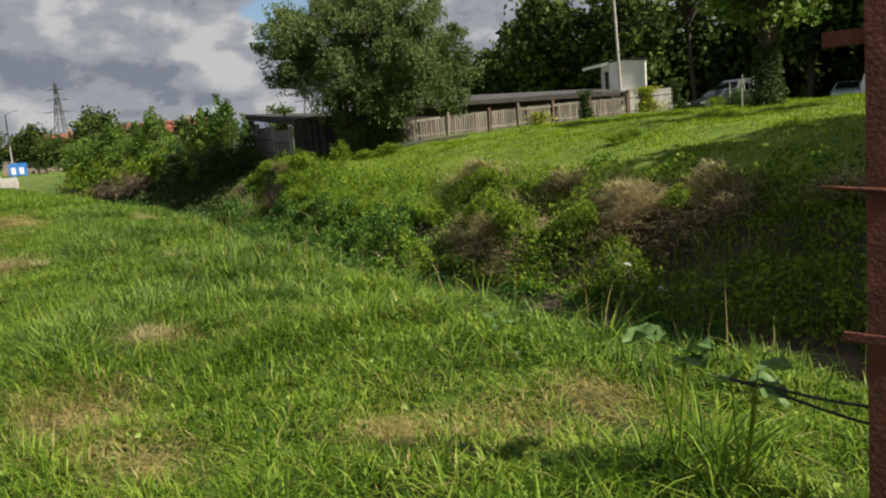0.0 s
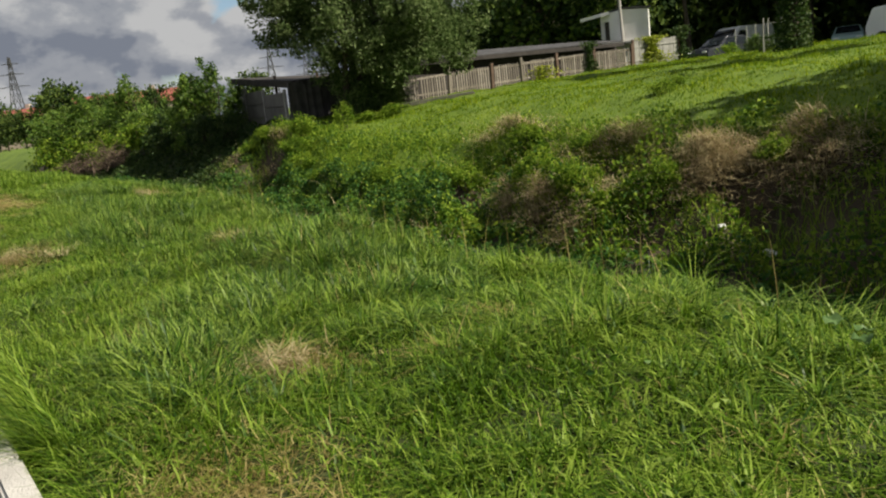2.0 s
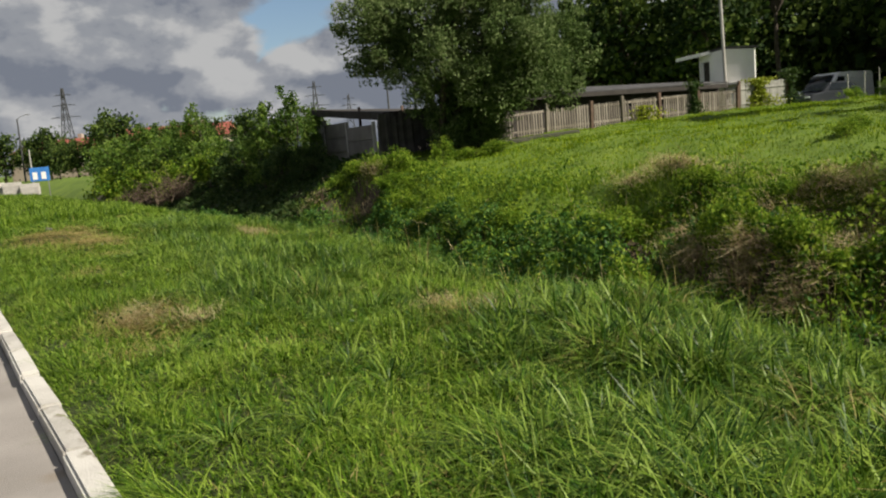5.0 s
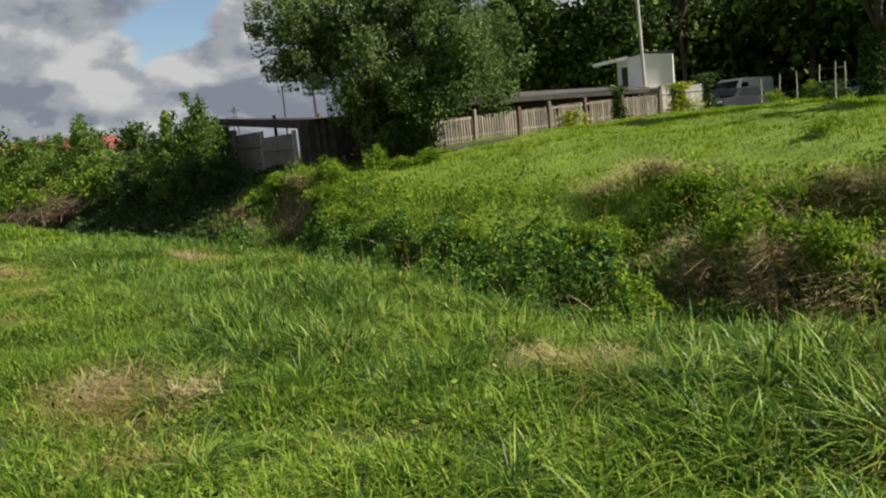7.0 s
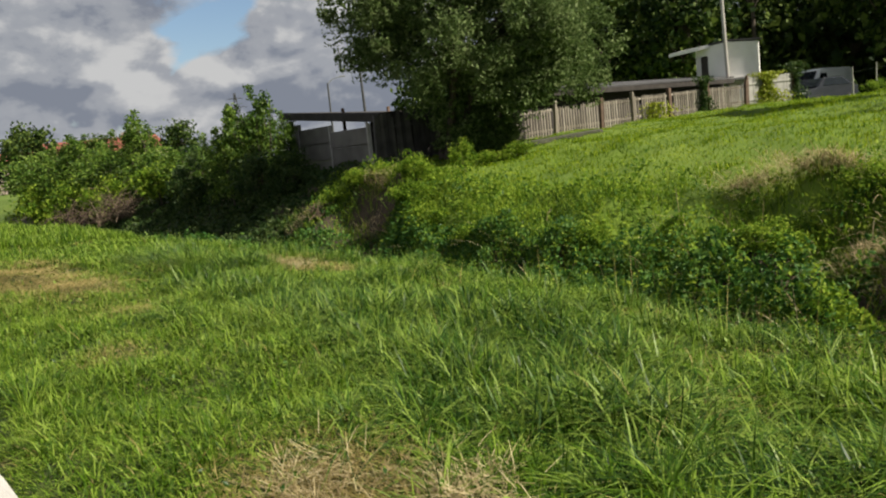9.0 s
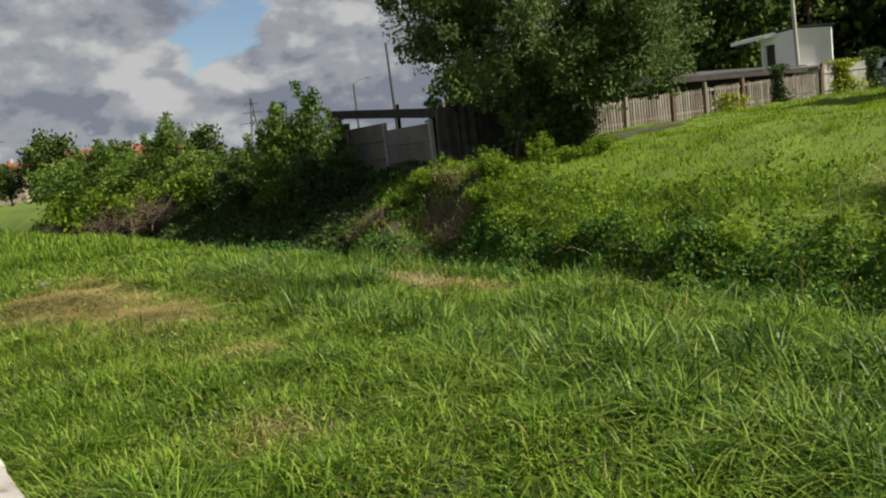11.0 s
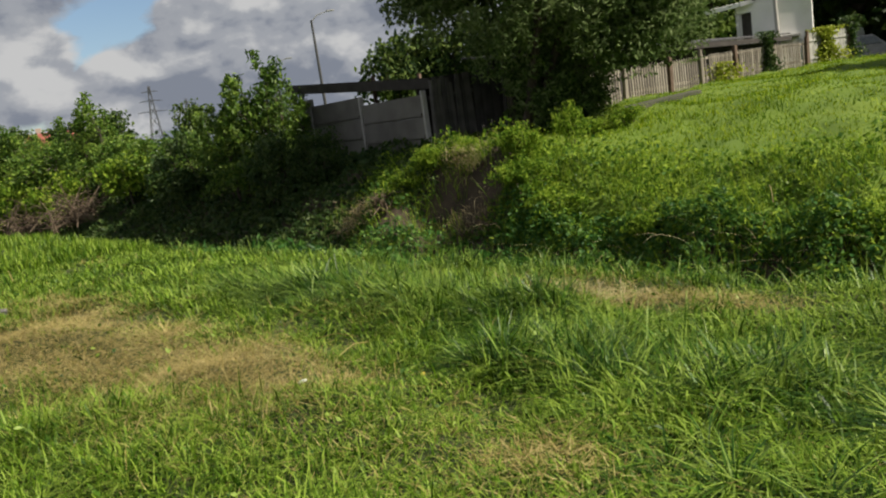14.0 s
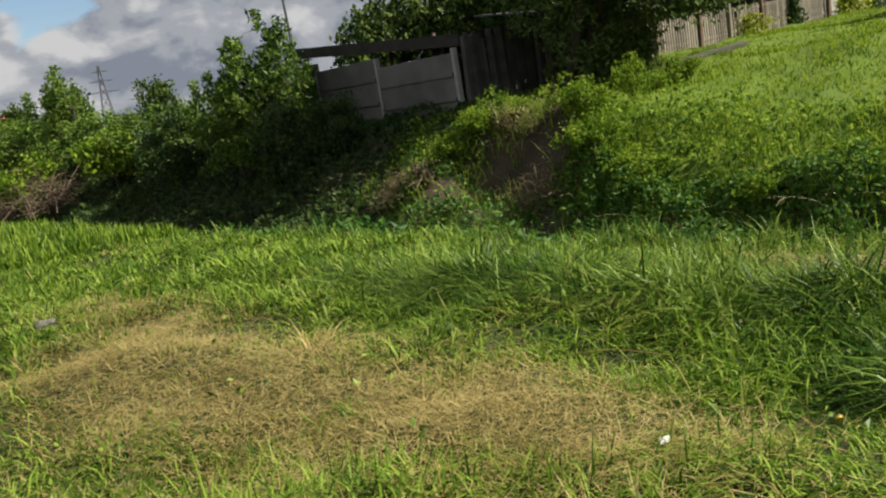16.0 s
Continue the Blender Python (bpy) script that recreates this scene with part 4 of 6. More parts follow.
def big_willow():
    x, y = -2.35, 34.2
    m = tree_meshes(21, 7.1, (4.0, 3.5), 5, 300, 86000, 0.155, M_WILLOW, 0.29, 0.12, 0.95, 0.36, -0.95, foot=(-1.1, 0.2))
    plant("willow_tree", m, (x, y, tz(x, y)), "bushy grey-green willow tree overhanging the picket fence", "tree")
    w = bpy.data.objects["willow_tree"]
    for k, (cx, cy, cz, ra, n) in enumerate(((2.75, 0.2, 2.75, (1.5, 1.6, 1.75), 13000), (-3.1, 0.0, 4.3, (1.5, 1.5, 1.7), 9500), (0.6, -1.2, 2.2, (2.0, 1.3, 1.3), 8000))):
        g = np.random.default_rng(300 + k)
        cl, pts = crown_points(g, 30, n, (cx, cy, cz), ra, 0.34)
        v, f = leaf_quads(pts, 0.155 * (0.7 + 0.6 * g.random(len(pts))), 0.36, 0.35, g)
        part("crown", np_mesh("crown", v, f, M_WILLOW), None, w)
        part("limb", tubes_mesh("limb", [(limb_path((-0.6, 0.1, 1.4), (cx * 0.7, cy, cz - 0.2), g, 0.1, 4), (0.09, 0.075, 0.06, 0.045, 0.03))], M_BARK, 6), None, w)


big_willow()


def willow_suckers():
    m = tree_meshes(24, 2.6, (1.5, 1.3), 4, 36, 6500, 0.19, M_WILLOW, 0.34, 0.05, 0.05, 0.36, -0.95)
    for x, y, k in ((-3.1, 34.1, 0.75), (-2.2, 34.3, 0.7)):
        plant("willow_bush", m, pose(x, y, tz(x, y), 0, 0, 70 * x) @ Matrix.Diagonal((k, k, k, 1)), "dense willow bush at the foot of the tree", "bush", "willow bushes under the tree")


willow_suckers()


def front_tree():
    x, y = 12.5, 31.5
    m = tree_meshes(33, 7.6, (2.2, 2.2), 1, 50, 10000, 0.24, M_MAPLE, 0.46, 0.15, 2.3, 0.75, -0.8)
    t = plant("maple_tree", m, (x, y, tz(x, y)), "young broad-leaved tree with an ivy-clad trunk on the slope", "tree")
    g = np.random.default_rng(4)
    n = 2600
    a, h = g.random(n) * 6.283, g.random(n) * 2.2
    rr = 0.18 + 0.42 * g.random(n) * (1.2 - 0.2 * h)
    v, f = leaf_quads(np.stack((rr * np.cos(a), rr * np.sin(a), h), 1), 0.12, 0.8, 0.3, g)
    part("ivy", np_mesh("ivy", v, f, M_IVY_SHADE), None, t, "dark green ivy on the trunk")


front_tree()


def forest():
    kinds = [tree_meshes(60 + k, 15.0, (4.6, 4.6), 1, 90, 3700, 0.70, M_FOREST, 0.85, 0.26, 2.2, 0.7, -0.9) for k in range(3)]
    g = random.Random(12)
    spots = []
    for row, (y0, n) in enumerate(((58, 9), (64, 9), (71, 10))):
        for k in range(n):
            spots.append((8.3 + row * 1.0 + k * 5.2 + g.uniform(-1.2, 1.2), y0 - k * (1.4 if row == 0 else 0.9) + g.uniform(-1.5, 1.5), 0.56 + 0.05 * k + g.uniform(-0.06, 0.1)))
    # first five: unseen trees right of the view, added to shade ditch and slope
    spots += [(11.9, 7.4, 0.66), (10.4, 4.4, 0.54), (9.6, 8.2, 0.50), (12.2, 10.6, 0.46), (13.9, 14.0, 0.60), (23.9, 22.6, 0.6), (33, 38, 0.9), (36, 31, 0.9), (39, 45, 1.0), (31, 44.5, 0.7), (40, 24, 0.95), (34, 24, 0.8), (28.0, 50.2, 0.78)]
    spots = [q for q in spots if not (17.6 < q[0] < 23.6 and q[1] < 60) and not (24.2 < q[0] < 28.0 and 51.5 < q[1] < 57)]
    for i, (x, y, sc) in enumerate(spots):
        m = pose(x, y, tz(x, y), 0, 0, g.uniform(0, 360)) @ Matrix.Diagonal((sc * 1.05, sc * 1.05, sc, 1))
        plant("forest_tree", kinds[i % 3], m, "tall dense dark-leaved tree of the wood, also used as unseen shade caster", "tree", "trees of the wood")
    m = tree_meshes(66, 12.0, (2.3, 2.1), 1, 34, 3200, 0.34, M_MAPLE, 0.55, 0.16, 6.9, 0.7, -0.9)
    plant("maple_tree", m, (17.8, 57.0, tz(17.8, 57.0)), "bright yellow-green tree catching the sun before the dark wood", "tree")
    # out of view, added only for its narrow shadow across the slope
    m = tree_meshes(67, 12.0, (1.5, 1.5), 1, 30, 2600, 0.36, M_MAPLE, 0.5, 0.15, 6.0, 0.7, -0.9)
    plant("maple_tree", m, (18.2, 22.3, tz(18.2, 22.3)), "slender unseen maple added to cast a thin shadow strip on the slope", "tree")
    # undergrowth added as a leaf sheet that stands in for the shade under the crowns
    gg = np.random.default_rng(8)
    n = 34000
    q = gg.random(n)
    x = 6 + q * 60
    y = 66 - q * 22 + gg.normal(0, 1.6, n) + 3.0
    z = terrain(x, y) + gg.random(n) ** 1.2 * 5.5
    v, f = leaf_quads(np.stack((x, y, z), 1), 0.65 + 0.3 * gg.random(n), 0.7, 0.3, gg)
    tagged(new("undergrowth", np_mesh("undergrowth", v, f, M_FOREST)), "dense dark leaf mass added for the shade below the wood's trees", "undergrowth", kind="stuff")


forest()


BANK_BUSHES = ((10.3, 10.75, 0.75, 0.34), (8.5, 10.2, 0.7, 0.32), (12.7, 10.6, 0.6, 0.42), (11.8, 11.8, 0.5, 0.3), (9.9, 11.9, 0.5, 0.34), (7.0, 10.7, 0.6, 0.3), (16.4, 10.6, 0.5, 0.36),
               (19.5, 10.6, 0.5, 0.36), (21.8, 11.0, 0.6, 0.42), (5.3, 11.6, 0.5, 0.3), (23.2, 11.8, 0.75, 0.32), (22.9, 11.2, 0.7, 0.34), (23.7, 12.2, 0.6, 0.3), (25.6, 11.4, 0.5, 0.3), (26.2, 11.0, 0.45, 0.3), (22.6, 11.3, 0.6, 0.36))


def shrubs():
    kinds = {
        "ash": tree_meshes(81, 4.0, (1.45, 1.45), 4, 40, 4400, 0.19, M_BUSH, 0.22, 0.05, 0.6, 0.42, -0.8, spires=9),
        "elder": tree_meshes(82, 3.6, (1.7, 1.7), 4, 44, 4600, 0.205, M_BUSH, 0.31, 0.05, 0.15, 0.5, -0.9),
        "low": tree_meshes(83, 1.8, (1.5, 1.4), 4, 34, 3000, 0.165, M_WEED, 0.30, 0.03, 0.05, 0.55, -0.9),
        # darkened leaves carry the shade at the wall's foot
        "dark": tree_meshes(84, 2.4, (1.9, 1.7), 4, 36, 4500, 0.18, M_IVY_SHADE, 0.36, 0.04, 0.05, 0.55, -0.9),
    }
    spots = (
        ("ash", -9.7, 38.7, 4.05, 0.85), ("ash", -10.6, 39.0, 3.3, 0.7), ("ash", -8.9, 39.9, 3.2, 0.55), ("elder", -10.9, 40.6, 2.7, 0.7),
        ("ash", -16.5, 50.4, 4.45, 0.95), ("low", -14.5, 45.2, 1.9, 0.95), ("elder", -13.0, 44.8, 2.5, 0.9), ("elder", -15.0, 48.4, 2.7, 0.9),
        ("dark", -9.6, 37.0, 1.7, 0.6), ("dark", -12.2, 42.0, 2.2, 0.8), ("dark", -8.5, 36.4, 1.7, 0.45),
        ("elder", -19.2, 53.5, 3.1, 1.0), ("ash", -21.6, 56.5, 3.9, 1.2), ("low", -17.8, 48.8, 1.5, 0.9), ("elder", -24.4, 60.5, 3.4, 1.2),
        ("low", -20.8, 52.9, 1.5, 1.1), ("elder", -27.4, 66.5, 3.5, 1.3), ("low", -24.0, 57.0, 1.4, 1.1), ("ash", -23.0, 63.5, 4.2, 1.1),
        ("elder", -18.4, 57.0, 3.2, 1.0),
        ("low", -6.9, 32.4, 0.42, 0.35), ("low", -6.3, 32.1, 0.45, 0.32), ("low", -5.6, 32.0, 0.42, 0.35), ("low", -4.6, 31.4, 0.36, 0.5), ("low", -5.1, 31.9, 0.38, 0.4), ("low", -3.5, 31.3, 0.9, 0.26), ("low", -2.6, 32.2, 0.36, 0.4), ("low", -1.7, 32.4, 0.4, 0.4), ("low", 13.3, 36.4, 0.75, 0.3), ("low", 13.0, 38.6, 0.5, 0.35), ("dark", 12.6, 34.2, 0.6, 0.4), ("low", 4.9, 22.6, 0.35, 0.28), ("low", 5.4, 23.1, 0.35, 0.22),
    )
    spots += tuple(("low", *(float(q) for q in to_xy(bs, br)), bh, bw) for bs, br, bh, bw in BANK_BUSHES)
    g = random.Random(4)
    heights = {"ash": 4.0, "elder": 3.6, "low": 1.8, "dark": 2.4}
    names = {"ash": "leafy upright ash shrub on the ditch bank", "elder": "rounded bright green elder bush on the ditch bank",
             "low": "low leafy bramble bush on the bank", "dark": "dark green bush at the foot of the wall, shade put into its colour"}
    for kind, x, y, top, wide in spots:
        z = tz(x, y)
        hz = max(0.35, (top - z) if top > 1.35 else top)
        sc = hz / heights[kind]
        m = pose(x, y, z, 0, 0, g.uniform(0, 360)) @ Matrix.Diagonal((wide, wide, sc, 1))
        plant("bush", kinds[kind], m, names[kind], "bush", "bushes along the ditch")
    # far tree line
    far = tree_meshes(90, 9.0, (3.4, 3.4), 1, 60, 2600, 0.55, M_FOREST, 0.75, 0.2, 0.6, 0.7, -0.9)
    for x, y, h in ((-44, 112, 8.2), (-47, 116, 7.6), (-52, 118, 5.5), (-38, 108, 5.6), (-33, 100, 5.2), (-62, 132, 8), (-66, 136, 7.2), (-70, 134, 7.8), (-75, 130, 7),
                    (-58, 126, 5.5), (-28, 96, 5.0), (-23, 92, 5.2), (-16, 90, 4.8), (-84, 140, 7), (-92, 150, 8), (-0.9, 74.5, 5.8), (1.4, 76, 7.0), (4.0, 75, 6.8), (6.4, 72, 7.4)):
        m = pose(x, y, tz(x, y), 0, 0, g.uniform(0, 360)) @ Matrix.Diagonal((h / 9 * 0.95, h / 9 * 0.95, h / 9, 1))
        plant("distant_tree", far, m, "distant dark green tree beyond the bushes", "tree", "far tree line")


shrubs()


def vine(name, a, n, h0, h1, w, mat, count, label, leaf=0.11):
    x, y = yard(a, n)
    g = np.random.default_rng(int(a * 10))
    t = thing(name, (x, y, fence_base(a)), label, "vine")
    pts = np.stack((g.normal(0, w * 0.5, count), g.normal(-0.06, 0.1, count), h0 + (h1 - h0) * g.random(count)), 1)
    pts[:, 0] *= 0.7 + 0.5 * np.sin(pts[:, 2] * 5.0)
    v, f = leaf_quads(pts, leaf, 0.8, 0.3, g)
    part("leaves", np_mesh("leaves", v, f, mat), None, t)
    stems = [(limb_path((dx, 0, 0), (dx + 0.1, -0.03, h1 * 0.9), g, 0.05), (0.02, 0.018, 0.015, 0.012, 0.008)) for dx in (-0.1, 0.05)]
    part("stem", tubes_mesh("stem", stems, M_BARK, 5), None, t)


vine("climbing_vine", 14.75, -0.08, 0.0, 1.5, 0.42, M_IVY_SHADE, 900, "dark ivy climbing over a fence post")
vine("climbing_vine", 18.55, -0.15, 0.0, 1.42, 0.8, M_VINE_Y, 1700, "yellow-green hop vine hanging over the grey boards")
vine("climbing_vine", 20.6, -0.05, 0.2, 1.75, 0.45, M_IVY_SHADE, 800, "ivy-topped post at the fence's end")
vine("climbing_vine", 12.0, -0.1, 0.0, 0.7, 0.7, M_VINE_Y, 500, "weeds growing up through the pickets")


def wire_fence():
    spots = ((15.6, 44.3), (15.2, 42.0), (14.7, 39.8), (14.2, 37.4), (13.7, 35.0), (12.2, 33.3))
    f = thing("wire_fence", (*spots[0], tz(*spots[0])), "slim grey posts of a wire fence in the grass", "fence")
    inv = f.matrix_basis.inverted()
    for k, (x, y) in enumerate(spots):
        part("post", tubes_mesh("post", [([(0, 0, -0.1), (0.01, 0, 0.7), (0.03 * (k % 2), 0, 1.3)], (0.028, 0.025, 0.022))], M_POLE, 8), None, f, at=inv @ pose(x, y, tz(x, y)))
    for hz in (0.5, 1.1):
        pts = [(x, y, tz(x, y) + hz) for x, y in spots]
        part("wire", tubes_mesh("wire", [(pts, [0.006] * len(pts))], M_STEEL, 4), None, f, at=inv)


wire_fence()

# ---- grass and weeds ----
DRY = ((0.1, 0.5, 0.75, 0.32, 1.1), (-1.0, 0.76, 0.3, 0.25, 0.9), (-1.7, 1.8, 0.35, 0.3, 1.0), (-1.9, 2.8, 0.3, 0.25, 0.9), (-1.85, 2.25, 0.3, 0.2, 0.6), (3.3, 0.95, 0.45, 0.28, 0.8), (8.1, 4.65, 0.35, 0.2, 0.8),
       (1.0, 2.05, 0.25, 0.2, 0.4), (3.25, 2.55, 0.25, 0.2, 0.4), (1.6, 1.3, 0.35, 0.3, 1.4), (1.4, 2.7, 0.2, 0.2, 0.45), (21.3, 2.3, 1.5, 0.5, 0.8), (8.95, 0.95, 0.55, 0.4, 1.5), (7.6, 0.64, 0.35, 0.25, 0.7),
       (6.9, 3.0, 0.35, 0.3, 1.7), (6.45, 3.2, 0.4, 0.2, 0.9), (10.0, 4.5, 0.3, 0.15, 0.4), (18.4, 1.65, 2.0, 0.75, 1.05), (17.0, 1.9, 0.8, 0.45, 0.9), (16.2, 4.6, 0.8, 0.24, 1.4), (15.1, 4.6, 0.4, 0.2, 1.0),
       (13.5, 3.5, 0.25, 0.15, 0.6), (14.4, 1.85, 0.4, 0.3, 0.6), (12.4, 1.05, 0.3, 0.3, 0.5), (17.4, 3.3, 0.5, 0.2, 0.6), (19.6, 1.25, 1.0, 0.5, 0.9))
TALL = ((3.7, 2.5, 1.7, 1.1, 1.2), (2.3, 1.0, 1.0, 0.5, 0.7), (8.9, 2.4, 1.5, 0.8, 0.8), (12.2, 0.45, 0.35, 0.25, 0.9), (10.3, 3.1, 1.6, 1.0, 0.9), (18.2, 4.0, 1.9, 0.40, 1.6), (14.6, 3.05, 0.9, 0.42, 1.2),
        (15.4, 2.9, 0.5, 0.3, 0.7), (12.5, 2.9, 1.2, 0.8, 0.8), (13.3, 4.0, 1.0, 0.5, 0.5), (5.6, 3.6, 1.2, 0.8, 0.5), (16.7, 3.7, 0.9, 0.33, 1.1), (-0.2, 3.6, 1.0, 0.6, 0.3))


def meadow():
    s0, s1, r0, r1 = -4.4, 27.0, -0.10, 6.1
    n = int((s1 - s0) * (r1 - r0) * MEADOW_DENSITY)
    s, r = s0 + (s1 - s0) * rng.random(n), r0 + (r1 - r0) * rng.random(n)
    # tussocks: most blades spring from scattered centres and bend outwards
    nt_ = int(n / 42)
    ts, tr = s0 + (s1 - s0) * rng.random(nt_), r0 + (r1 - r0) * rng.random(nt_)
    k = rng.integers(0, nt_, n)
    pull = rng.random(n) < 0.72
    spread = 0.04 + 0.045 * rng.random(nt_)
    os_, or_ = rng.normal(0, 1, n) * spread[k], rng.normal(0, 1, n) * spread[k]
    s = np.where(pull, ts[k] + os_, s)
    r = np.where(pull, tr[k] + or_, r)
    outward = np.arctan2(os_ * S_DIR[1] + or_ * R_DIR[1], os_ * S_DIR[0] + or_ * R_DIR[0])
    tuft_size = np.where(pull, (0.7 + 0.6 * rng.random(nt_) ** 1.5)[k], 0.8)
    keep = ((s > -2.7) | (r > 1.4)) & (r > -0.09 + 0.08 * rng.random(n)) & (rng.random(n) < np.interp(s, (2, 5, 16, 21), (1.0, 0.75, 0.75, 0.42))) & (rng.random(n) < np.interp(r, (2.2, 3.6, 5.6), (1.0, 0.75, 0.55)))
    s, r, k, pull, outward, tuft_size = (q[keep] for q in (s, r, k, pull, outward, tuft_size))
    x, y = to_xy(s, r)
    top = terrain(x, y) > -0.6
    s, r, k, pull, outward, tuft_size, x, y = (q[top] for q in (s, r, k, pull, outward, tuft_size, x, y))
    n = len(x)
    dry = blobs(s, r, DRY) * (0.15 + 1.0 * vnoise(s, r, 0.35, 6) + 0.6 * vnoise(s, r, 0.12, 7)) + 0.55 * np.clip(vnoise(s, r, 0.7, 8) - 0.68, 0, 1) * 3
    tall = blobs(s, r, TALL) + 0.8 * (vnoise(s, r, 1.0, 9) - 0.45)
    tall = np.clip(tall, 0, 1.3) * np.clip(1.2 - dry, 0, 1)
    edge = np.clip((r + 0.1) / 0.4, 0.6, 1) * (1 + 0.45 * np.clip(blobs(s, r, ((17.9, 3.85, 1.7, 0.38, 1.0),)), 0, 1))
    length = (0.135 + 0.195 * tall + 0.05 * vnoise(s, r, 0.3, 10)) * (0.5 + 0.75 * rng.random(n)) * edge * tuft_size
    lump = vnoise(s, r, 0.42, 33)
    length = np.minimum(length * (0.6 + 0.85 * lump ** 1.5), 0.38 + 0.08 * rng.random(n))
    length = np.where(dry > 0.6, length * 0.62, length)
    # bare spots
    gone = rng.random(n) < np.clip((dry - 0.65) * 0.9, 0, 0.6)
    is_dry = (rng.random(n) < np.clip(dry * 0.62, 0.02, 0.62))
    turn = np.where(pull, outward + rng.normal(0, 0.7, n), rng.random(n) * 6.283)
    wind = 2.4
    turn = np.where(rng.random(n) < 0.15, wind + rng.normal(0, 0.9, n), turn)
    turn = np.where((r < 0.12) & (rng.random(n) < 0.6), 3.7 + rng.normal(0, 0.6, n), turn)
    lean = np.abs(rng.normal(0.28, 0.28, n)) + 0.15 * (tall > 0.5) * rng.random(n)
    lean = np.where(is_dry, lean + 0.55 * rng.random(n), lean)
    droop = np.clip(rng.normal(0.75, 0.34, n), 0, 1.15)
    width = (0.0048 + 0.0068 * rng.random(n)) * (1 - 0.08 * tall) * (1 + np.clip((s - 17) / 6, 0, 0.9)) * np.interp(r, (2.2, 3.6), (1.0, 1.3))
    width = np.where(is_dry, 0.75 * width, width * (1 + 0.35 * np.clip(tall, 0, 1)))
    droop = droop * (1 - 0.25 * np.clip(tall, 0, 1))
    z = terrain(x, y) - 0.005
    lush = (tall > 0.5) & (rng.random(n) < np.clip(0.35 + 0.6 * tall, 0, 0.85))
    for name, sel, mat, label in (("meadow_grass", ~is_dry & ~lush & ~gone, M_GRASS, "unmown bright green meadow grass beside the path"),
                                  ("tall_grass", ~is_dry & lush & ~gone, M_TALL, "lush tall dark green grass in thick tussocks"),
                                  ("dry_grass", is_dry & ~gone, M_STRAW, "dry straw-coloured cut grass lying in patches")):
        v, f = blades(x[sel], y[sel], z[sel], length[sel], width[sel], lean[sel], turn[sel], droop[sel], 3 if name == "tall_grass" else 2)
        tagged(new(name, np_mesh(name, v, f, mat)), label, "grass", kind="stuff")
    # long blades hanging over the kerb
    m = 12000
    s, r = s0 + (s1 - s0) * rng.random(m), -0.04 + 0.22 * rng.random(m)
    s[:5500] = 1.5 + 3.1 * rng.random(5500)
    ok = (vnoise(s, r * 0, 0.9, 31) > 0.42) | ((s > 1.5) & (s < 4.6))
    s, r = s[ok], r[ok]
    x, y = to_xy(s, r)
    m = len(x)
    v, f = blades(x, y, terrain(x, y), (0.10 + 0.18 * rng.random(m)) * np.where((s > 1.5) & (s < 4.6), 1.4, 1.0), 0.004 + 0.0045 * rng.random(m), np.abs(rng.normal(0.6, 0.3, m)), 3.7 + rng.normal(0, 0.7, m), np.clip(rng.normal(0.5, 0.2, m), 0, 0.9), 3)
    tagged(new("kerb_grass", np_mesh("kerb_grass", v, f, M_GRASS)), "long grass hanging over the kerb", "grass", kind="stuff")
    # cut hay lying flat on the dry patches
    m = 56000
    ps = np.array(DRY)
    q = rng.choice(len(ps), m, p=ps[:, 2] * ps[:, 3] * ps[:, 4] / (ps[:, 2] * ps[:, 3] * ps[:, 4]).sum())
    s, r = ps[q, 0] + rng.normal(0, 0.62, m) * ps[q, 2], ps[q, 1] + rng.normal(0, 0.62, m) * ps[q, 3]
    ok = r > 0.2
    s, r = s[ok], r[ok]
    m = len(s)
    x, y = to_xy(s, r)
    v, f = blades(x, y, terrain(x, y) + 0.01 + 0.05 * rng.random(m), 0.04 + 0.085 * rng.random(m), 0.0028 + 0.0022 * rng.random(m), rng.normal(1.4, 0.22, m), rng.random(m) * 6.283, rng.normal(0, 0.1, m), 2)
    tagged(new("cut_hay", np_mesh("cut_hay", v, f, M_STRAW)), "cut dry hay strewn flat over the meadow", "hay", kind="stuff")
    # small broad weed leaves between the blades
    m = 7000
    s, r = s0 + (s1 - s0) * rng.random(m), 0.25 + 4.2 * rng.random(m)
    ok = vnoise(s, r, 0.8, 12) > 0.55
    s, r = s[ok], r[ok]
    x, y = to_xy(s, r)
    z = terrain(x, y) + 0.03 + 0.12 * rng.random(len(x))
    v, f = leaf_quads(np.stack((x, y, z), 1), 0.025 + 0.025 * rng.random(len(x)), 0.6, -0.2)
    tagged(new("meadow_weeds", np_mesh("meadow_weeds", v, f, M_TALL)), "small broad-leaved weeds among the grass", "weeds", kind="stuff")


MEADOW_DENSITY = 3700
meadow()

# ragged mats of pulled straw: along, across, half widths
MATS = ((9.0, 0.95, 0.36, 0.26), (6.95, 2.98, 0.26, 0.22), (6.5, 3.2, 0.28, 0.12), (1.6, 1.3, 0.24, 0.2), (8.45, 1.35, 0.26, 0.2), (16.2, 4.55, 0.6, 0.16))


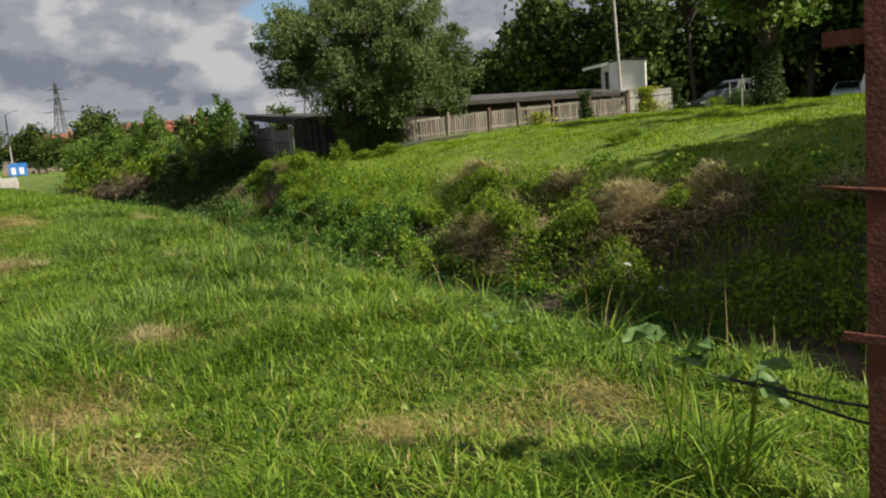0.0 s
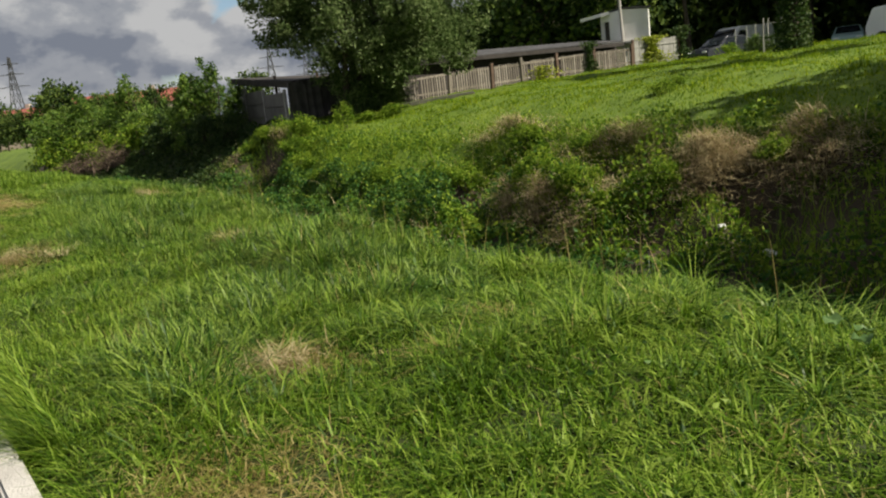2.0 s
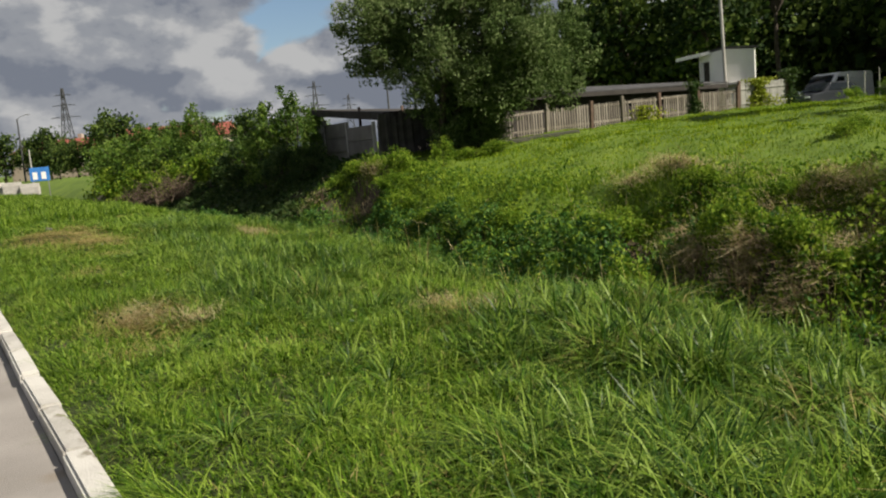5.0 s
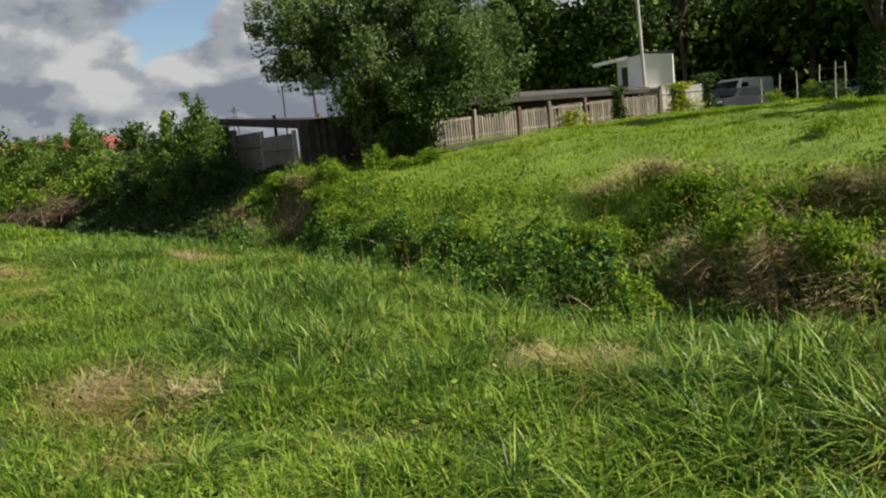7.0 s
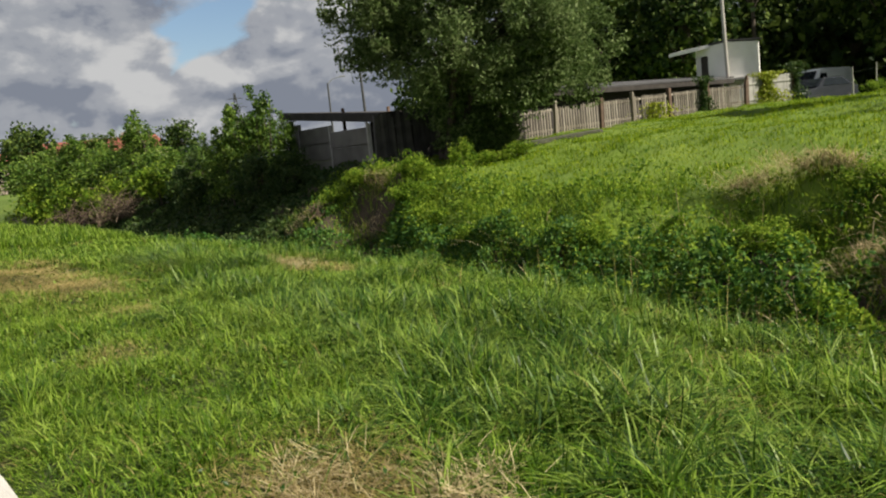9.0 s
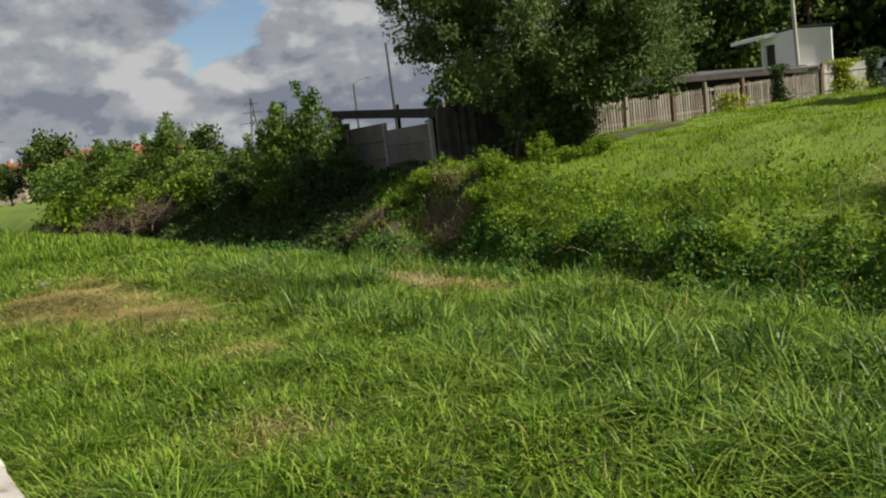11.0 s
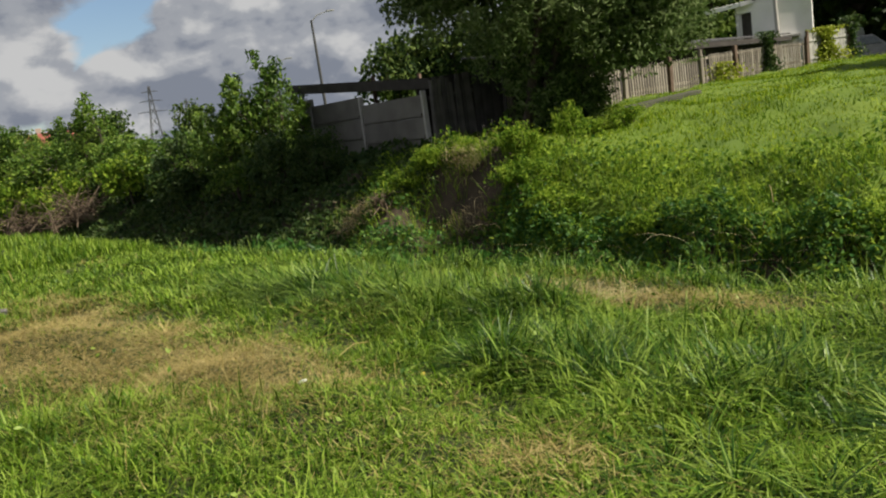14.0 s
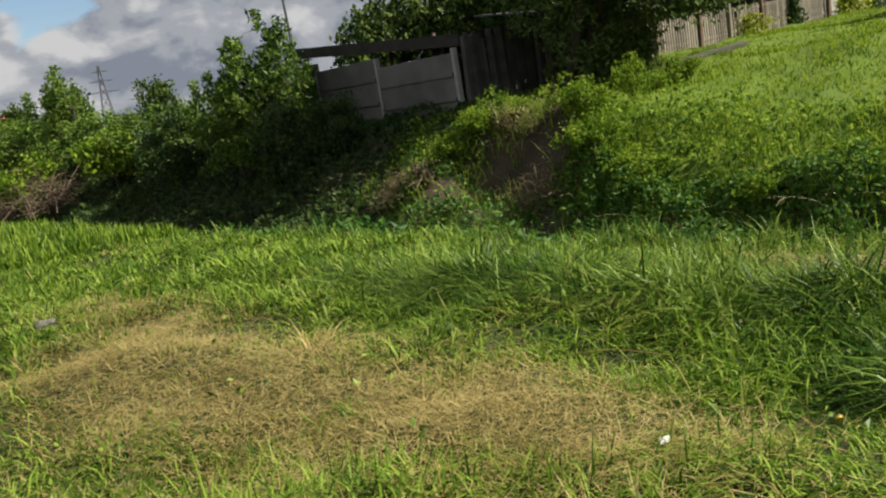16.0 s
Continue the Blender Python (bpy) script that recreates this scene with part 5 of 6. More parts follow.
def straw_mats():
    ps = np.array(MATS)
    per = 360
    q = np.repeat(np.arange(len(ps)), per)
    m = len(q)
    s, r = ps[q, 0] + rng.normal(0, 0.55, m) * ps[q, 2], ps[q, 1] + rng.normal(0, 0.55, m) * ps[q, 3]
    x, y = to_xy(s, r)
    z = terrain(x, y) + 0.05 + 0.09 * rng.random(m) * vnoise(s, r, 0.2, 91)
    v, f = blades(x, y, z, 0.08 + 0.14 * rng.random(m), 0.003 + 0.0025 * rng.random(m), rng.normal(1.35, 0.25, m), 2.4 + rng.normal(0, 1.1, m), rng.normal(0.15, 0.15, m), 3)
    tagged(new("straw_mats", np_mesh("straw_mats", v, f, M_BRUSH)), "ragged mats of pale pulled straw in the grass", "straw", kind="stuff")


straw_mats()


def lip_grass():
    m = 5200
    c = 170
    cs, cr = -4.5 + 30 * rng.random(c), rng.normal(0, 0.22, c)
    k = rng.integers(0, c, m)
    s = cs[k] + rng.normal(0, 0.12, m)
    r = 4.40 + np.interp(s, (-3, 7, 9, 11, 14, 18, 24), (-0.5, -0.42, -0.05, 0.45, 0.65, 0.95, 1.15)) + cr[k] + rng.normal(0, 0.08, m)
    x, y = to_xy(s, r)
    v, f = blades(x, y, terrain(x, y), 0.16 + 0.19 * rng.random(m), 0.006 + 0.006 * rng.random(m), np.abs(rng.normal(0.25, 0.2, m)), rng.random(m) * 6.283, np.clip(rng.normal(0.5, 0.3, m), 0, 1.0), 3)
    tagged(new("ditch_edge_grass", np_mesh("ditch_edge_grass", v, f, M_TALL)), "tall rank grass along the ditch edge", "grass", kind="stuff")
    # pale seed stalks standing above the lip
    m = 110
    s = -4.5 + 17 * rng.random(m)
    r = 4.5 + np.interp(s, (-3, 7, 9, 11, 14, 18, 24), (-0.5, -0.42, -0.05, 0.45, 0.65, 0.95, 1.15)) + rng.normal(0, 0.3, m)
    x, y = to_xy(s, r)
    v, f = blades(x, y, terrain(x, y), 0.38 + 0.25 * rng.random(m), 0.004 + 0.003 * rng.random(m), np.abs(rng.normal(0.15, 0.12, m)), rng.random(m) * 6.283, 0.25 * rng.random(m), 3)
    tagged(new("seed_stalks", np_mesh("seed_stalks", v, f, M_STRAW)), "pale dry seed stalks standing along the ditch edge", "grass", kind="stuff")


lip_grass()


def straw_tuft(s, r, n, size, label):
    x0, y0 = to_xy(s, r)
    g = np.random.default_rng(int(s * 10))
    a, q = g.random(n) * 6.283, np.abs(g.normal(0, 0.13, n))
    x, y = x0 + q * np.cos(a), y0 + q * np.sin(a)
    v, f = blades(x - x0, y - y0, np.zeros(n), size * (0.6 + 0.6 * g.random(n)), 0.005 + 0.004 * g.random(n), 0.35 + 2.2 * q, a + g.normal(0, 0.6, n), np.clip(g.normal(0.85, 0.25, n), 0, 1.2), 3)
    o = part("straw_tuft", np_mesh("straw_tuft", v, f, M_STRAW), at=pose(x0, y0, tz(x0, y0)))
    tagged(o, label, "grass tuft", "straw tufts")


def reed_clump(s, r, n, size, label):
    x0, y0 = to_xy(s, r)
    g = np.random.default_rng(int(abs(s) * 100 + r * 10))
    a, q = g.random(n) * 6.283, np.abs(g.normal(0, 0.06, n))
    v, f = blades(q * np.cos(a), q * np.sin(a), np.zeros(n), size * (0.6 + 0.6 * g.random(n)), 0.006 + 0.005 * g.random(n), 0.2 + 2.5 * q, a, np.clip(g.normal(0.5, 0.2, n), 0, 1), 4)
    o = part("reed_clump", np_mesh("reed_clump", v, f, M_GRASS), at=pose(x0, y0, tz(x0, y0)))
    tagged(o, label, "reeds", "reed clumps")


def tussocks():
    """Large arching tufts with dark hearts, standing among the lush grass."""
    spots = []
    g = np.random.default_rng(77)
    ps = np.array(TALL)
    while len(spots) < 300:
        q = ps[g.choice(len(ps), p=ps[:, 2] * ps[:, 3] / (ps[:, 2] * ps[:, 3]).sum())]
        s, r = q[0] + g.normal(0, 0.75) * q[2], q[1] + g.normal(0, 0.75) * q[3]
        if 0.3 < r < 4.6 and -3.5 < s < 22:
            spots.append((s, r))
    spots = np.array(spots)
    per = 60
    n = len(spots) * per
    k = np.repeat(np.arange(len(spots)), per)
    a, q = g.random(n) * 6.283, np.abs(g.normal(0, 0.055, n))
    x, y = to_xy(spots[k, 0], spots[k, 1])
    x, y = x + q * np.cos(a), y + q * np.sin(a)
    size = (0.75 + 0.5 * g.random(len(spots)))[k]
    v, f = blades(x, y, terrain(x, y) - 0.01, size * (0.20 + 0.18 * g.random(n)), 0.006 + 0.0055 * g.random(n), 0.15 + 3.0 * q + 0.25 * g.random(n), a + g.normal(0, 0.35, n), np.clip(g.normal(0.85, 0.25, n), 0.1, 1.2), 3)
    tagged(new("grass_tussocks", np_mesh("grass_tussocks", v, f, M_TALL)), "arching tussocks of lush grass standing in the meadow", "grass", kind="stuff")


tussocks()


def rank_tussock():
    n = 9500
    s, r = 16.2 + 3.9 * rng.random(n), 3.78 + rng.normal(0, 0.2, n)
    x, y = to_xy(s, r)
    v, f = blades(x, y, terrain(x, y), 0.24 + 0.24 * rng.random(n), 0.006 + 0.006 * rng.random(n), np.abs(rng.normal(0.4, 0.25, n)), 3.3 + rng.normal(0, 1.0, n), np.clip(rng.normal(0.75, 0.25, n), 0, 1.1), 3)
    tagged(new("rank_tussock", np_mesh("rank_tussock", v, f, M_TALL)), "long thick tussock of lush dark green grass", "grass", kind="stuff")


rank_tussock()

for rs, rr_ in ((-2.9, 2.2), (-3.1, 2.35), (-2.95, 2.5), (-0.05, 4.18), (-0.4, 4.26), (0.34, 2.6), (1.0, 4.1), (0.8, 2.8), (-0.8, 3.95), (3.1, 4.5), (6.0, 4.9), (11.8, 0.3), (-2.9, 2.5)):
    reed_clump(rs, rr_, 34, 0.44, "clump of long arching pale green grass")

straw_tuft(6.35, 2.85, 260, 0.34, "tuft of pale half-dry grass beside a bare patch")
straw_tuft(8.5, 1.1, 200, 0.26, "tuft of pale half-dry grass beside a bare patch")
straw_tuft(1.75, 1.35, 200, 0.26, "tuft of pale half-dry grass beside a bare patch")
straw_tuft(18.9, 2.3, 200, 0.24, "tuft of pale half-dry grass beside a bare patch")


STRAW_BANK = ((24.5, 11.55, 0.6, 0.25, 0.5), (23.9, 10.8, 0.5, 0.25, 0.3), (8.4, 11.0, 2.0, 0.9, 0.32), (6.4, 11.35, 0.65, 0.5, 2.2), (4.9, 11.6, 0.8, 0.45, 0.9), (5.4, 12.2, 1.2, 0.3, 0.7), (12.6, 12.35, 0.9, 0.22, 2.0), (14.3, 12.75, 0.7, 0.25, 0.8), (11.2, 10.9, 0.5, 0.35, 0.9), (9.2, 9.9, 0.35, 0.3, 1.9), (8.2, 9.7, 0.3, 0.25, 1.8), (10.4, 10.1, 0.3, 0.25, 1.5), (2.6, 12.3, 1.2, 0.35, 0.7), (8.9, 12.1, 1.2, 0.3, 0.8), (13.9, 13.5, 0.7, 0.25, 0.4), (26.9, 10.5, 0.6, 0.35, 0.8))
BARE_BANK = ((25.6, 10.3, 0.7, 0.45, 1.2), (26.6, 9.6, 0.7, 0.5, 1.0), (24.5, 10.6, 0.7, 0.5, 1.2), (4.2, 10.5, 1.4, 0.7, 1.2), (24.3, 11.2, 0.85, 0.42, 1.2), (13.0, 11.8, 0.5, 0.25, 1.1), (9.0, 11.1, 0.7, 0.3, 1.0), (14.6, 11.5, 0.4, 0.22, 0.8), (7.6, 10.9, 0.4, 0.3, 0.8), (10.4, 9.8, 0.9, 0.25, 0.9))


def slope():
    # upper bank beyond the ditch
    s0, s1, r0, r1 = -14.0, 27.5, 10.4, 34.0
    n = 230000
    s, r = s0 + (s1 - s0) * rng.random(n), r0 + (r1 - r0) * rng.random(n) ** 1.25
    x, y = to_xy(s, r)
    rel = (x - C0[0]) * NRM[0] + (y - C0[1]) * NRM[1]
    low = np.interp(s, (9, 12.5), (12.2, 10.5)) + 0.7 * (vnoise(s, r, 0.9, 16) - 0.5)
    ok = (rel < -0.05) & (vnoise(s, r, 0.5, 14) > 0.1) & (r > low) & (rng.random(n) > blobs(s, r, BARE_BANK))
    s, r, x, y = s[ok], r[ok], x[ok], y[ok]
    n = len(x)
    tuft = vnoise(x, y, 1.3, 15)
    length = (0.06 + 0.12 * tuft ** 2) * (0.6 + 0.8 * rng.random(n))
    v, f = blades(x, y, terrain(x, y) - 0.01, length, 0.019 + 0.014 * rng.random(n), np.abs(rng.normal(0.6, 0.35, n)), rng.random(n) * 6.283, 0.2 * rng.random(n), 1)
    tagged(new("slope_grass", np_mesh("slope_grass", v, f, M_SLOPE)), "short sunlit yellow-green grass on the far slope", "grass", kind="stuff")
    # far left verge and the meadow's end
    n = 36000
    s, r = 26.5 + 40 * rng.random(n) ** 1.5, 0.2 + 7.0 * rng.random(n)
    x, y = to_xy(s, r)
    v, f = blades(x, y, terrain(x, y) - 0.01, 0.14 + 0.14 * rng.random(n), 0.028 + 0.028 * rng.random(n), np.abs(rng.normal(0.3, 0.2, n)), rng.random(n) * 6.283, 0.2 * rng.random(n), 1)
    tagged(new("verge_grass", np_mesh("verge_grass", v, f, M_GRASS)), "grass of the verge farther along the path", "grass", kind="stuff")


slope()

# leafy heaps of bramble on the far bank: along, across, half widths, height
BRAMBLE = ((11.0, 8.9, 0.7, 0.6, 0.45), (12.2, 8.7, 0.8, 0.7, 0.50), (13.5, 8.8, 0.8, 0.7, 0.50), (14.8, 9.0, 0.8, 0.7, 0.50), (16.2, 9.2, 0.9, 0.7, 0.45), (12.2, 11.3, 0.6, 0.3, 0.30), (13.7, 11.4, 0.6, 0.35, 0.30), (14.8, 11.2, 0.6, 0.4, 0.30),
           (8.1, 10.0, 0.7, 0.5, 0.55), (9.3, 10.3, 0.8, 0.5, 0.50), (10.4, 10.5, 0.6, 0.5, 0.45), (8.8, 11.3, 0.9, 0.4, 0.35), (10.6, 11.6, 0.7, 0.35, 0.35), (11.6, 11.7, 0.5, 0.3, 0.35), (7.3, 10.6, 0.5, 0.4, 0.40), (9.8, 12.3, 0.9, 0.3, 0.22),
           (13.6, 10.2, 0.8, 0.5, 0.45), (15.2, 10.0, 0.8, 0.45, 0.50), (16.8, 10.3, 0.8, 0.5, 0.45), (18.4, 10.3, 0.8, 0.5, 0.40), (20.0, 10.4, 0.9, 0.5, 0.55), (21.6, 10.4, 0.8, 0.5, 0.60), (22.8, 10.9, 0.6, 0.5, 0.50),
           (11.8, 9.2, 0.9, 0.5, 0.60), (12.9, 9.4, 0.8, 0.5, 0.50), (5.8, 12.6, 1.0, 0.4, 0.25), (3.8, 12.4, 1.4, 0.4, 0.30), (25.3, 12.3, 0.5, 0.35, 0.45), (24.4, 12.4, 0.6, 0.3, 0.30), (26.2, 10.6, 0.5, 0.3, 0.50))


def bramble():
    """Leaves over the outside of the heaps, with shaded gaps between sprays."""
    n = 165000
    s, r = 2.0 + 25.0 * rng.random(n), 7.6 + 5.4 * rng.random(n)
    h = blobs(s, r, BRAMBLE) * (0.45 + 1.1 * vnoise(s, r, 0.5, 81))
    gap = vnoise(s, r, 0.24, 82)
    ok = (h > 0.10) & (rng.random(n) < h * 2.6) & (gap > 0.30) & (rng.random(n) > 0.8 * blobs(s, r, BARE_BANK))
    s, r, h, gap = s[ok], r[ok], h[ok], gap[ok]
    x, y = to_xy(s, r)
    z = terrain(x, y) + h * (0.45 + 0.55 * rng.random(len(x)) ** 0.5) * (0.75 + 0.5 * gap)
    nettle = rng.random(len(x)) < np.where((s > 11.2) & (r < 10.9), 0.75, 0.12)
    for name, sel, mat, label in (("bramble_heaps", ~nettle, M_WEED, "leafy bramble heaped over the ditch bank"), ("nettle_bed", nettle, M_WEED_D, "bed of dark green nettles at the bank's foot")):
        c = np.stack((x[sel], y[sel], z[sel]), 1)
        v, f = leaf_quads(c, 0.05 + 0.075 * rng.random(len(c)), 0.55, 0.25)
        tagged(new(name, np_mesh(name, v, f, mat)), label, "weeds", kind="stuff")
    # arching cane stems rising out of the heaps
    m = 420
    ps = np.array(BRAMBLE)
    q = rng.integers(0, len(ps), m)
    s, r = ps[q, 0] + rng.normal(0, 0.5, m) * ps[q, 2], ps[q, 1] + rng.normal(0, 0.5, m) * ps[q, 3]
    x, y = to_xy(s, r)
    v, f = blades(x, y, terrain(x, y), 0.5 + 0.5 * rng.random(m), 0.010 + 0.006 * rng.random(m), np.abs(rng.normal(0.4, 0.25, m)), 3.7 + rng.normal(0, 1.3, m), np.clip(rng.normal(0.6, 0.3, m), 0, 1.1), 5)
    tagged(new("bramble_canes", np_mesh("bramble_canes", v, f, M_BRUSH)), "dry arching canes among the bramble", "canes", kind="stuff")


def bank():
    n = 80000
    s, r = -9 + 37 * rng.random(n), 9.2 + 3.9 * rng.random(n)
    bare = blobs(s, r, BARE_BANK) + 0.55 * blobs(s, r, STRAW_BANK)
    clump = vnoise(s, r, 0.8, 20)
    foot_shade = np.clip((11.2 - r) / 0.8, 0, 1)
    thin = np.where(r > np.interp(s, (9, 12.5), (13.5, 10.75)), 0.35, 1.0)
    ok = (rng.random(n) > bare) & (rng.random(n) < (0.25 + 1.3 * clump) * thin)
    s, r, clump, foot_shade = s[ok], r[ok], clump[ok], foot_shade[ok]
    x, y = to_xy(s, r)
    z = terrain(x, y) + 0.03 + (0.12 + 0.75 * clump ** 2) * rng.random(len(x)) ** 0.7
    # more dark nettle leaves towards the foot, painting in the bank's shade too
    dark = rng.random(len(x)) < 0.10 + np.interp(s, (11.5, 13.5), (0.5, 0.85)) * foot_shade * np.clip((s - 7.5) / 3 + 0.5, 0.3, 1)
    for name, sel, mat, label in (("bank_weeds", ~dark, M_WEED, "tangled leafy weeds covering the ditch bank"), ("bank_nettles", dark, M_WEED_D, "dark green nettles low on the ditch bank, also deepening its shade")):
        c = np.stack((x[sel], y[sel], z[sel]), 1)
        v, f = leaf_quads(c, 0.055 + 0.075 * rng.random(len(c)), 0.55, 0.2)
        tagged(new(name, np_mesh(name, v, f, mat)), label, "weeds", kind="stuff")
    m = 8000
    s, r = 17 + 10 * rng.random(m), 10.6 + 2.2 * rng.random(m) ** 1.5
    ok = (vnoise(s, r, 0.7, 41) > 0.42) & (rng.random(m) > blobs(s, r, BARE_BANK))
    x, y = to_xy(s[ok], r[ok])
    c = np.stack((x, y, terrain(x, y) + 0.04 + 0.24 * rng.random(len(x)) * vnoise(s[ok], r[ok], 0.7, 41)), 1)
    v, f = leaf_quads(c, 0.045 + 0.05 * rng.random(len(c)), 0.6, -0.1)
    tagged(new("slope_weeds", np_mesh("slope_weeds", v, f, M_BUSH)), "bright leafy weeds among the slope's grass", "weeds", kind="stuff")
    # upright and drooping stems among them, and tall grass over the ditch's near lip
    m = 18000
    s, r = -9 + 37 * rng.random(m), 9.3 + 3.6 * rng.random(m)
    ok = vnoise(s, r, 0.8, 20) > 0.35
    s, r = s[ok], r[ok]
    x, y = to_xy(s, r)
    m = len(x)
    v, f = blades(x, y, terrain(x, y), 0.25 + 0.4 * rng.random(m), 0.012 + 0.01 * rng.random(m), np.abs(rng.normal(0.35, 0.3, m)), rng.random(m) * 6.283, 0.4 * rng.random(m), 2)
    tagged(new("bank_grass", np_mesh("bank_grass", v, f, M_WEED)), "long rank grass on the ditch bank", "grass", kind="stuff")
    # growth down the hollow below the wall, its shade put into the dark leaf colour
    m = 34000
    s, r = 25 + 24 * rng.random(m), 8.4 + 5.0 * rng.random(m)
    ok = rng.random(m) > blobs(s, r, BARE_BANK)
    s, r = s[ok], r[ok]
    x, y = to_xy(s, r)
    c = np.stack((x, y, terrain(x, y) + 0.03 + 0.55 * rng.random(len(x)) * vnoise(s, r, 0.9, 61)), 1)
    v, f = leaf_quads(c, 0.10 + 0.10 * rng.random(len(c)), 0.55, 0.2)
    tagged(new("hollow_weeds", np_mesh("hollow_weeds", v, f, M_IVY_SHADE)), "weeds filling the hollow below the wall, its shade put into their dark colour", "weeds", kind="stuff")
    # dark growth along the ditch's bottom
    m = 26000
    s, r = -8 + 34 * rng.random(m), 5.6 + 3.9 * rng.random(m)
    ok = vnoise(s, r, 0.7, 71) > 0.36
    s, r = s[ok], r[ok]
    x, y = to_xy(s, r)
    c = np.stack((x, y, terrain(x, y) + 0.03 + 0.35 * rng.random(len(x)) * vnoise(s, r, 0.7, 71)), 1)
    v, f = leaf_quads(c, 0.09 + 0.09 * rng.random(len(c)), 0.5, 0.2)
    tagged(new("ditch_weeds", np_mesh("ditch_weeds", v, f, M_WEED_D)), "dark green weeds and nettles along the ditch bottom", "weeds", kind="stuff")
    # straw heaps
    ps = np.array(STRAW_BANK)
    m = 26000
    q = rng.choice(len(ps), m, p=ps[:, 2] * ps[:, 3] * ps[:, 4] / (ps[:, 2] * ps[:, 3] * ps[:, 4]).sum())
    s, r = ps[q, 0] + rng.normal(0, 0.6, m) * ps[q, 2], ps[q, 1] + rng.normal(0, 0.6, m) * ps[q, 3]
    x, y = to_xy(s, r)
    v, f = blades(x, y, terrain(x, y) + 0.14 + 0.50 * rng.random(m) * vnoise(s, r, 0.4, 51), 0.12 + 0.26 * rng.random(m), 0.007 + 0.006 * rng.random(m), rng.normal(1.2, 0.45, m), 3.7 + rng.normal(0, 1.5, m), rng.normal(0.45, 0.25, m), 3)
    tagged(new("bank_straw", np_mesh("bank_straw", v, f, M_BRUSH)), "heaps of dry brown stalks hanging over the bank", "straw", kind="stuff")


bank()
bramble()


def brushwood(x, y, n, rad, label):
    g = np.random.default_rng(int(abs(x) * 10))
    z = tz(x, y)
    t = thing("brushwood_heap", (x, y, z), label, "brushwood")
    tubes = []
    for k in range(n):
        a, b = g.normal(0, rad * 0.5, 3), g.normal(0, rad * 0.6, 3)
        a[2], b[2] = abs(a[2]) * 0.5, abs(b[2]) * 0.8 + 0.25
        tubes.append((limb_path(a, b, g, 0.2, 3), (0.016, 0.013, 0.010, 0.005)))
    part("dead_branch_tangle", tubes_mesh("dead_branch_tangle", tubes, M_TWIG, 4), None, t)


brushwood(-17.0, 46.9, 170, 1.5, "tangle of dead grey-brown branches by the bushes")
brushwood(-19.6, 50.5, 110, 1.5, "tangle of dead grey-brown branches by the bushes")
brushwood(-7.5, 32.2, 40, 0.35, "brown dead twigs and roots hanging from the eroded bank")

# ---- small things near the path's start ----


def gate_post():
    x, y = 1.425, 2.66
    g = thing("rusty_gate_post", pose(x, y, tz(x, y) - 0.05, 0, 0, -27), "rusty brown steel gate post with bent hinge bars", "gate post")
    hh = 2.5
    # a folded U-section
    bm = bmesh.new()
    prof = ((-0.055, 0.09), (-0.055, -0.005), (0.095, -0.005), (0.095, 0.09), (0.085, 0.09), (0.085, 0.006), (-0.045, 0.006), (-0.045, 0.09))
    f = bm.faces.new([bm.verts.new((px, py, 0)) for px, py in prof])
    ex = bmesh.ops.extrude_face_region(bm, geom=[f])
    bmesh.ops.translate(bm, verts=[v for v in ex["geom"] if isinstance(v, bmesh.types.BMVert)], vec=(0, 0, hh))
    bmesh.ops.recalc_face_normals(bm, faces=bm.faces[:])
    part("channel_post", bm, M_RUST, g)
    z0 = tz(x, y) - 0.05
    part("top_rail", boxes_bm([((-0.10, 0.06, 1.755 - z0), (0.16, 0.05, 0.05), 0)], 0.006), M_RUST, g)
    part("hinge_bar", tubes_mesh("hinge_bar", [([(0.06, -0.01, 1.255 - z0), (-0.06, -0.012, 1.268 - z0), (-0.19, 0.0, 1.282 - z0)], (0.010, 0.008, 0.004))], M_RUST, 8), None, g, "thin bent hinge bar")
    part("hinge_bar", boxes_bm([((-0.10, 0.0, 0.762 - z0), (0.22, 0.02, 0.035), 0)], 0.005), M_RUST, g, at=pose(0, 0, 0, 0, 6, 0))
    c = []
    for dz, sag in ((0.0, 0.02), (-0.09, 0.05)):
        pts = [Vector((-0.50 + 0.58 * k / 8, 0.02 + 0.01 * math.sin(k), 0.60 - z0 - 0.08 * k / 8 + dz * (k / 8) ** 2 - sag * math.sin(math.pi * k / 8) * 0.4)) for k in range(9)]
        c.append((pts, [0.006] * 9))
    part("cable", tubes_mesh("cable", c, M_CABLE, 6), None, g, "black slack cables tied to the post")


gate_post()


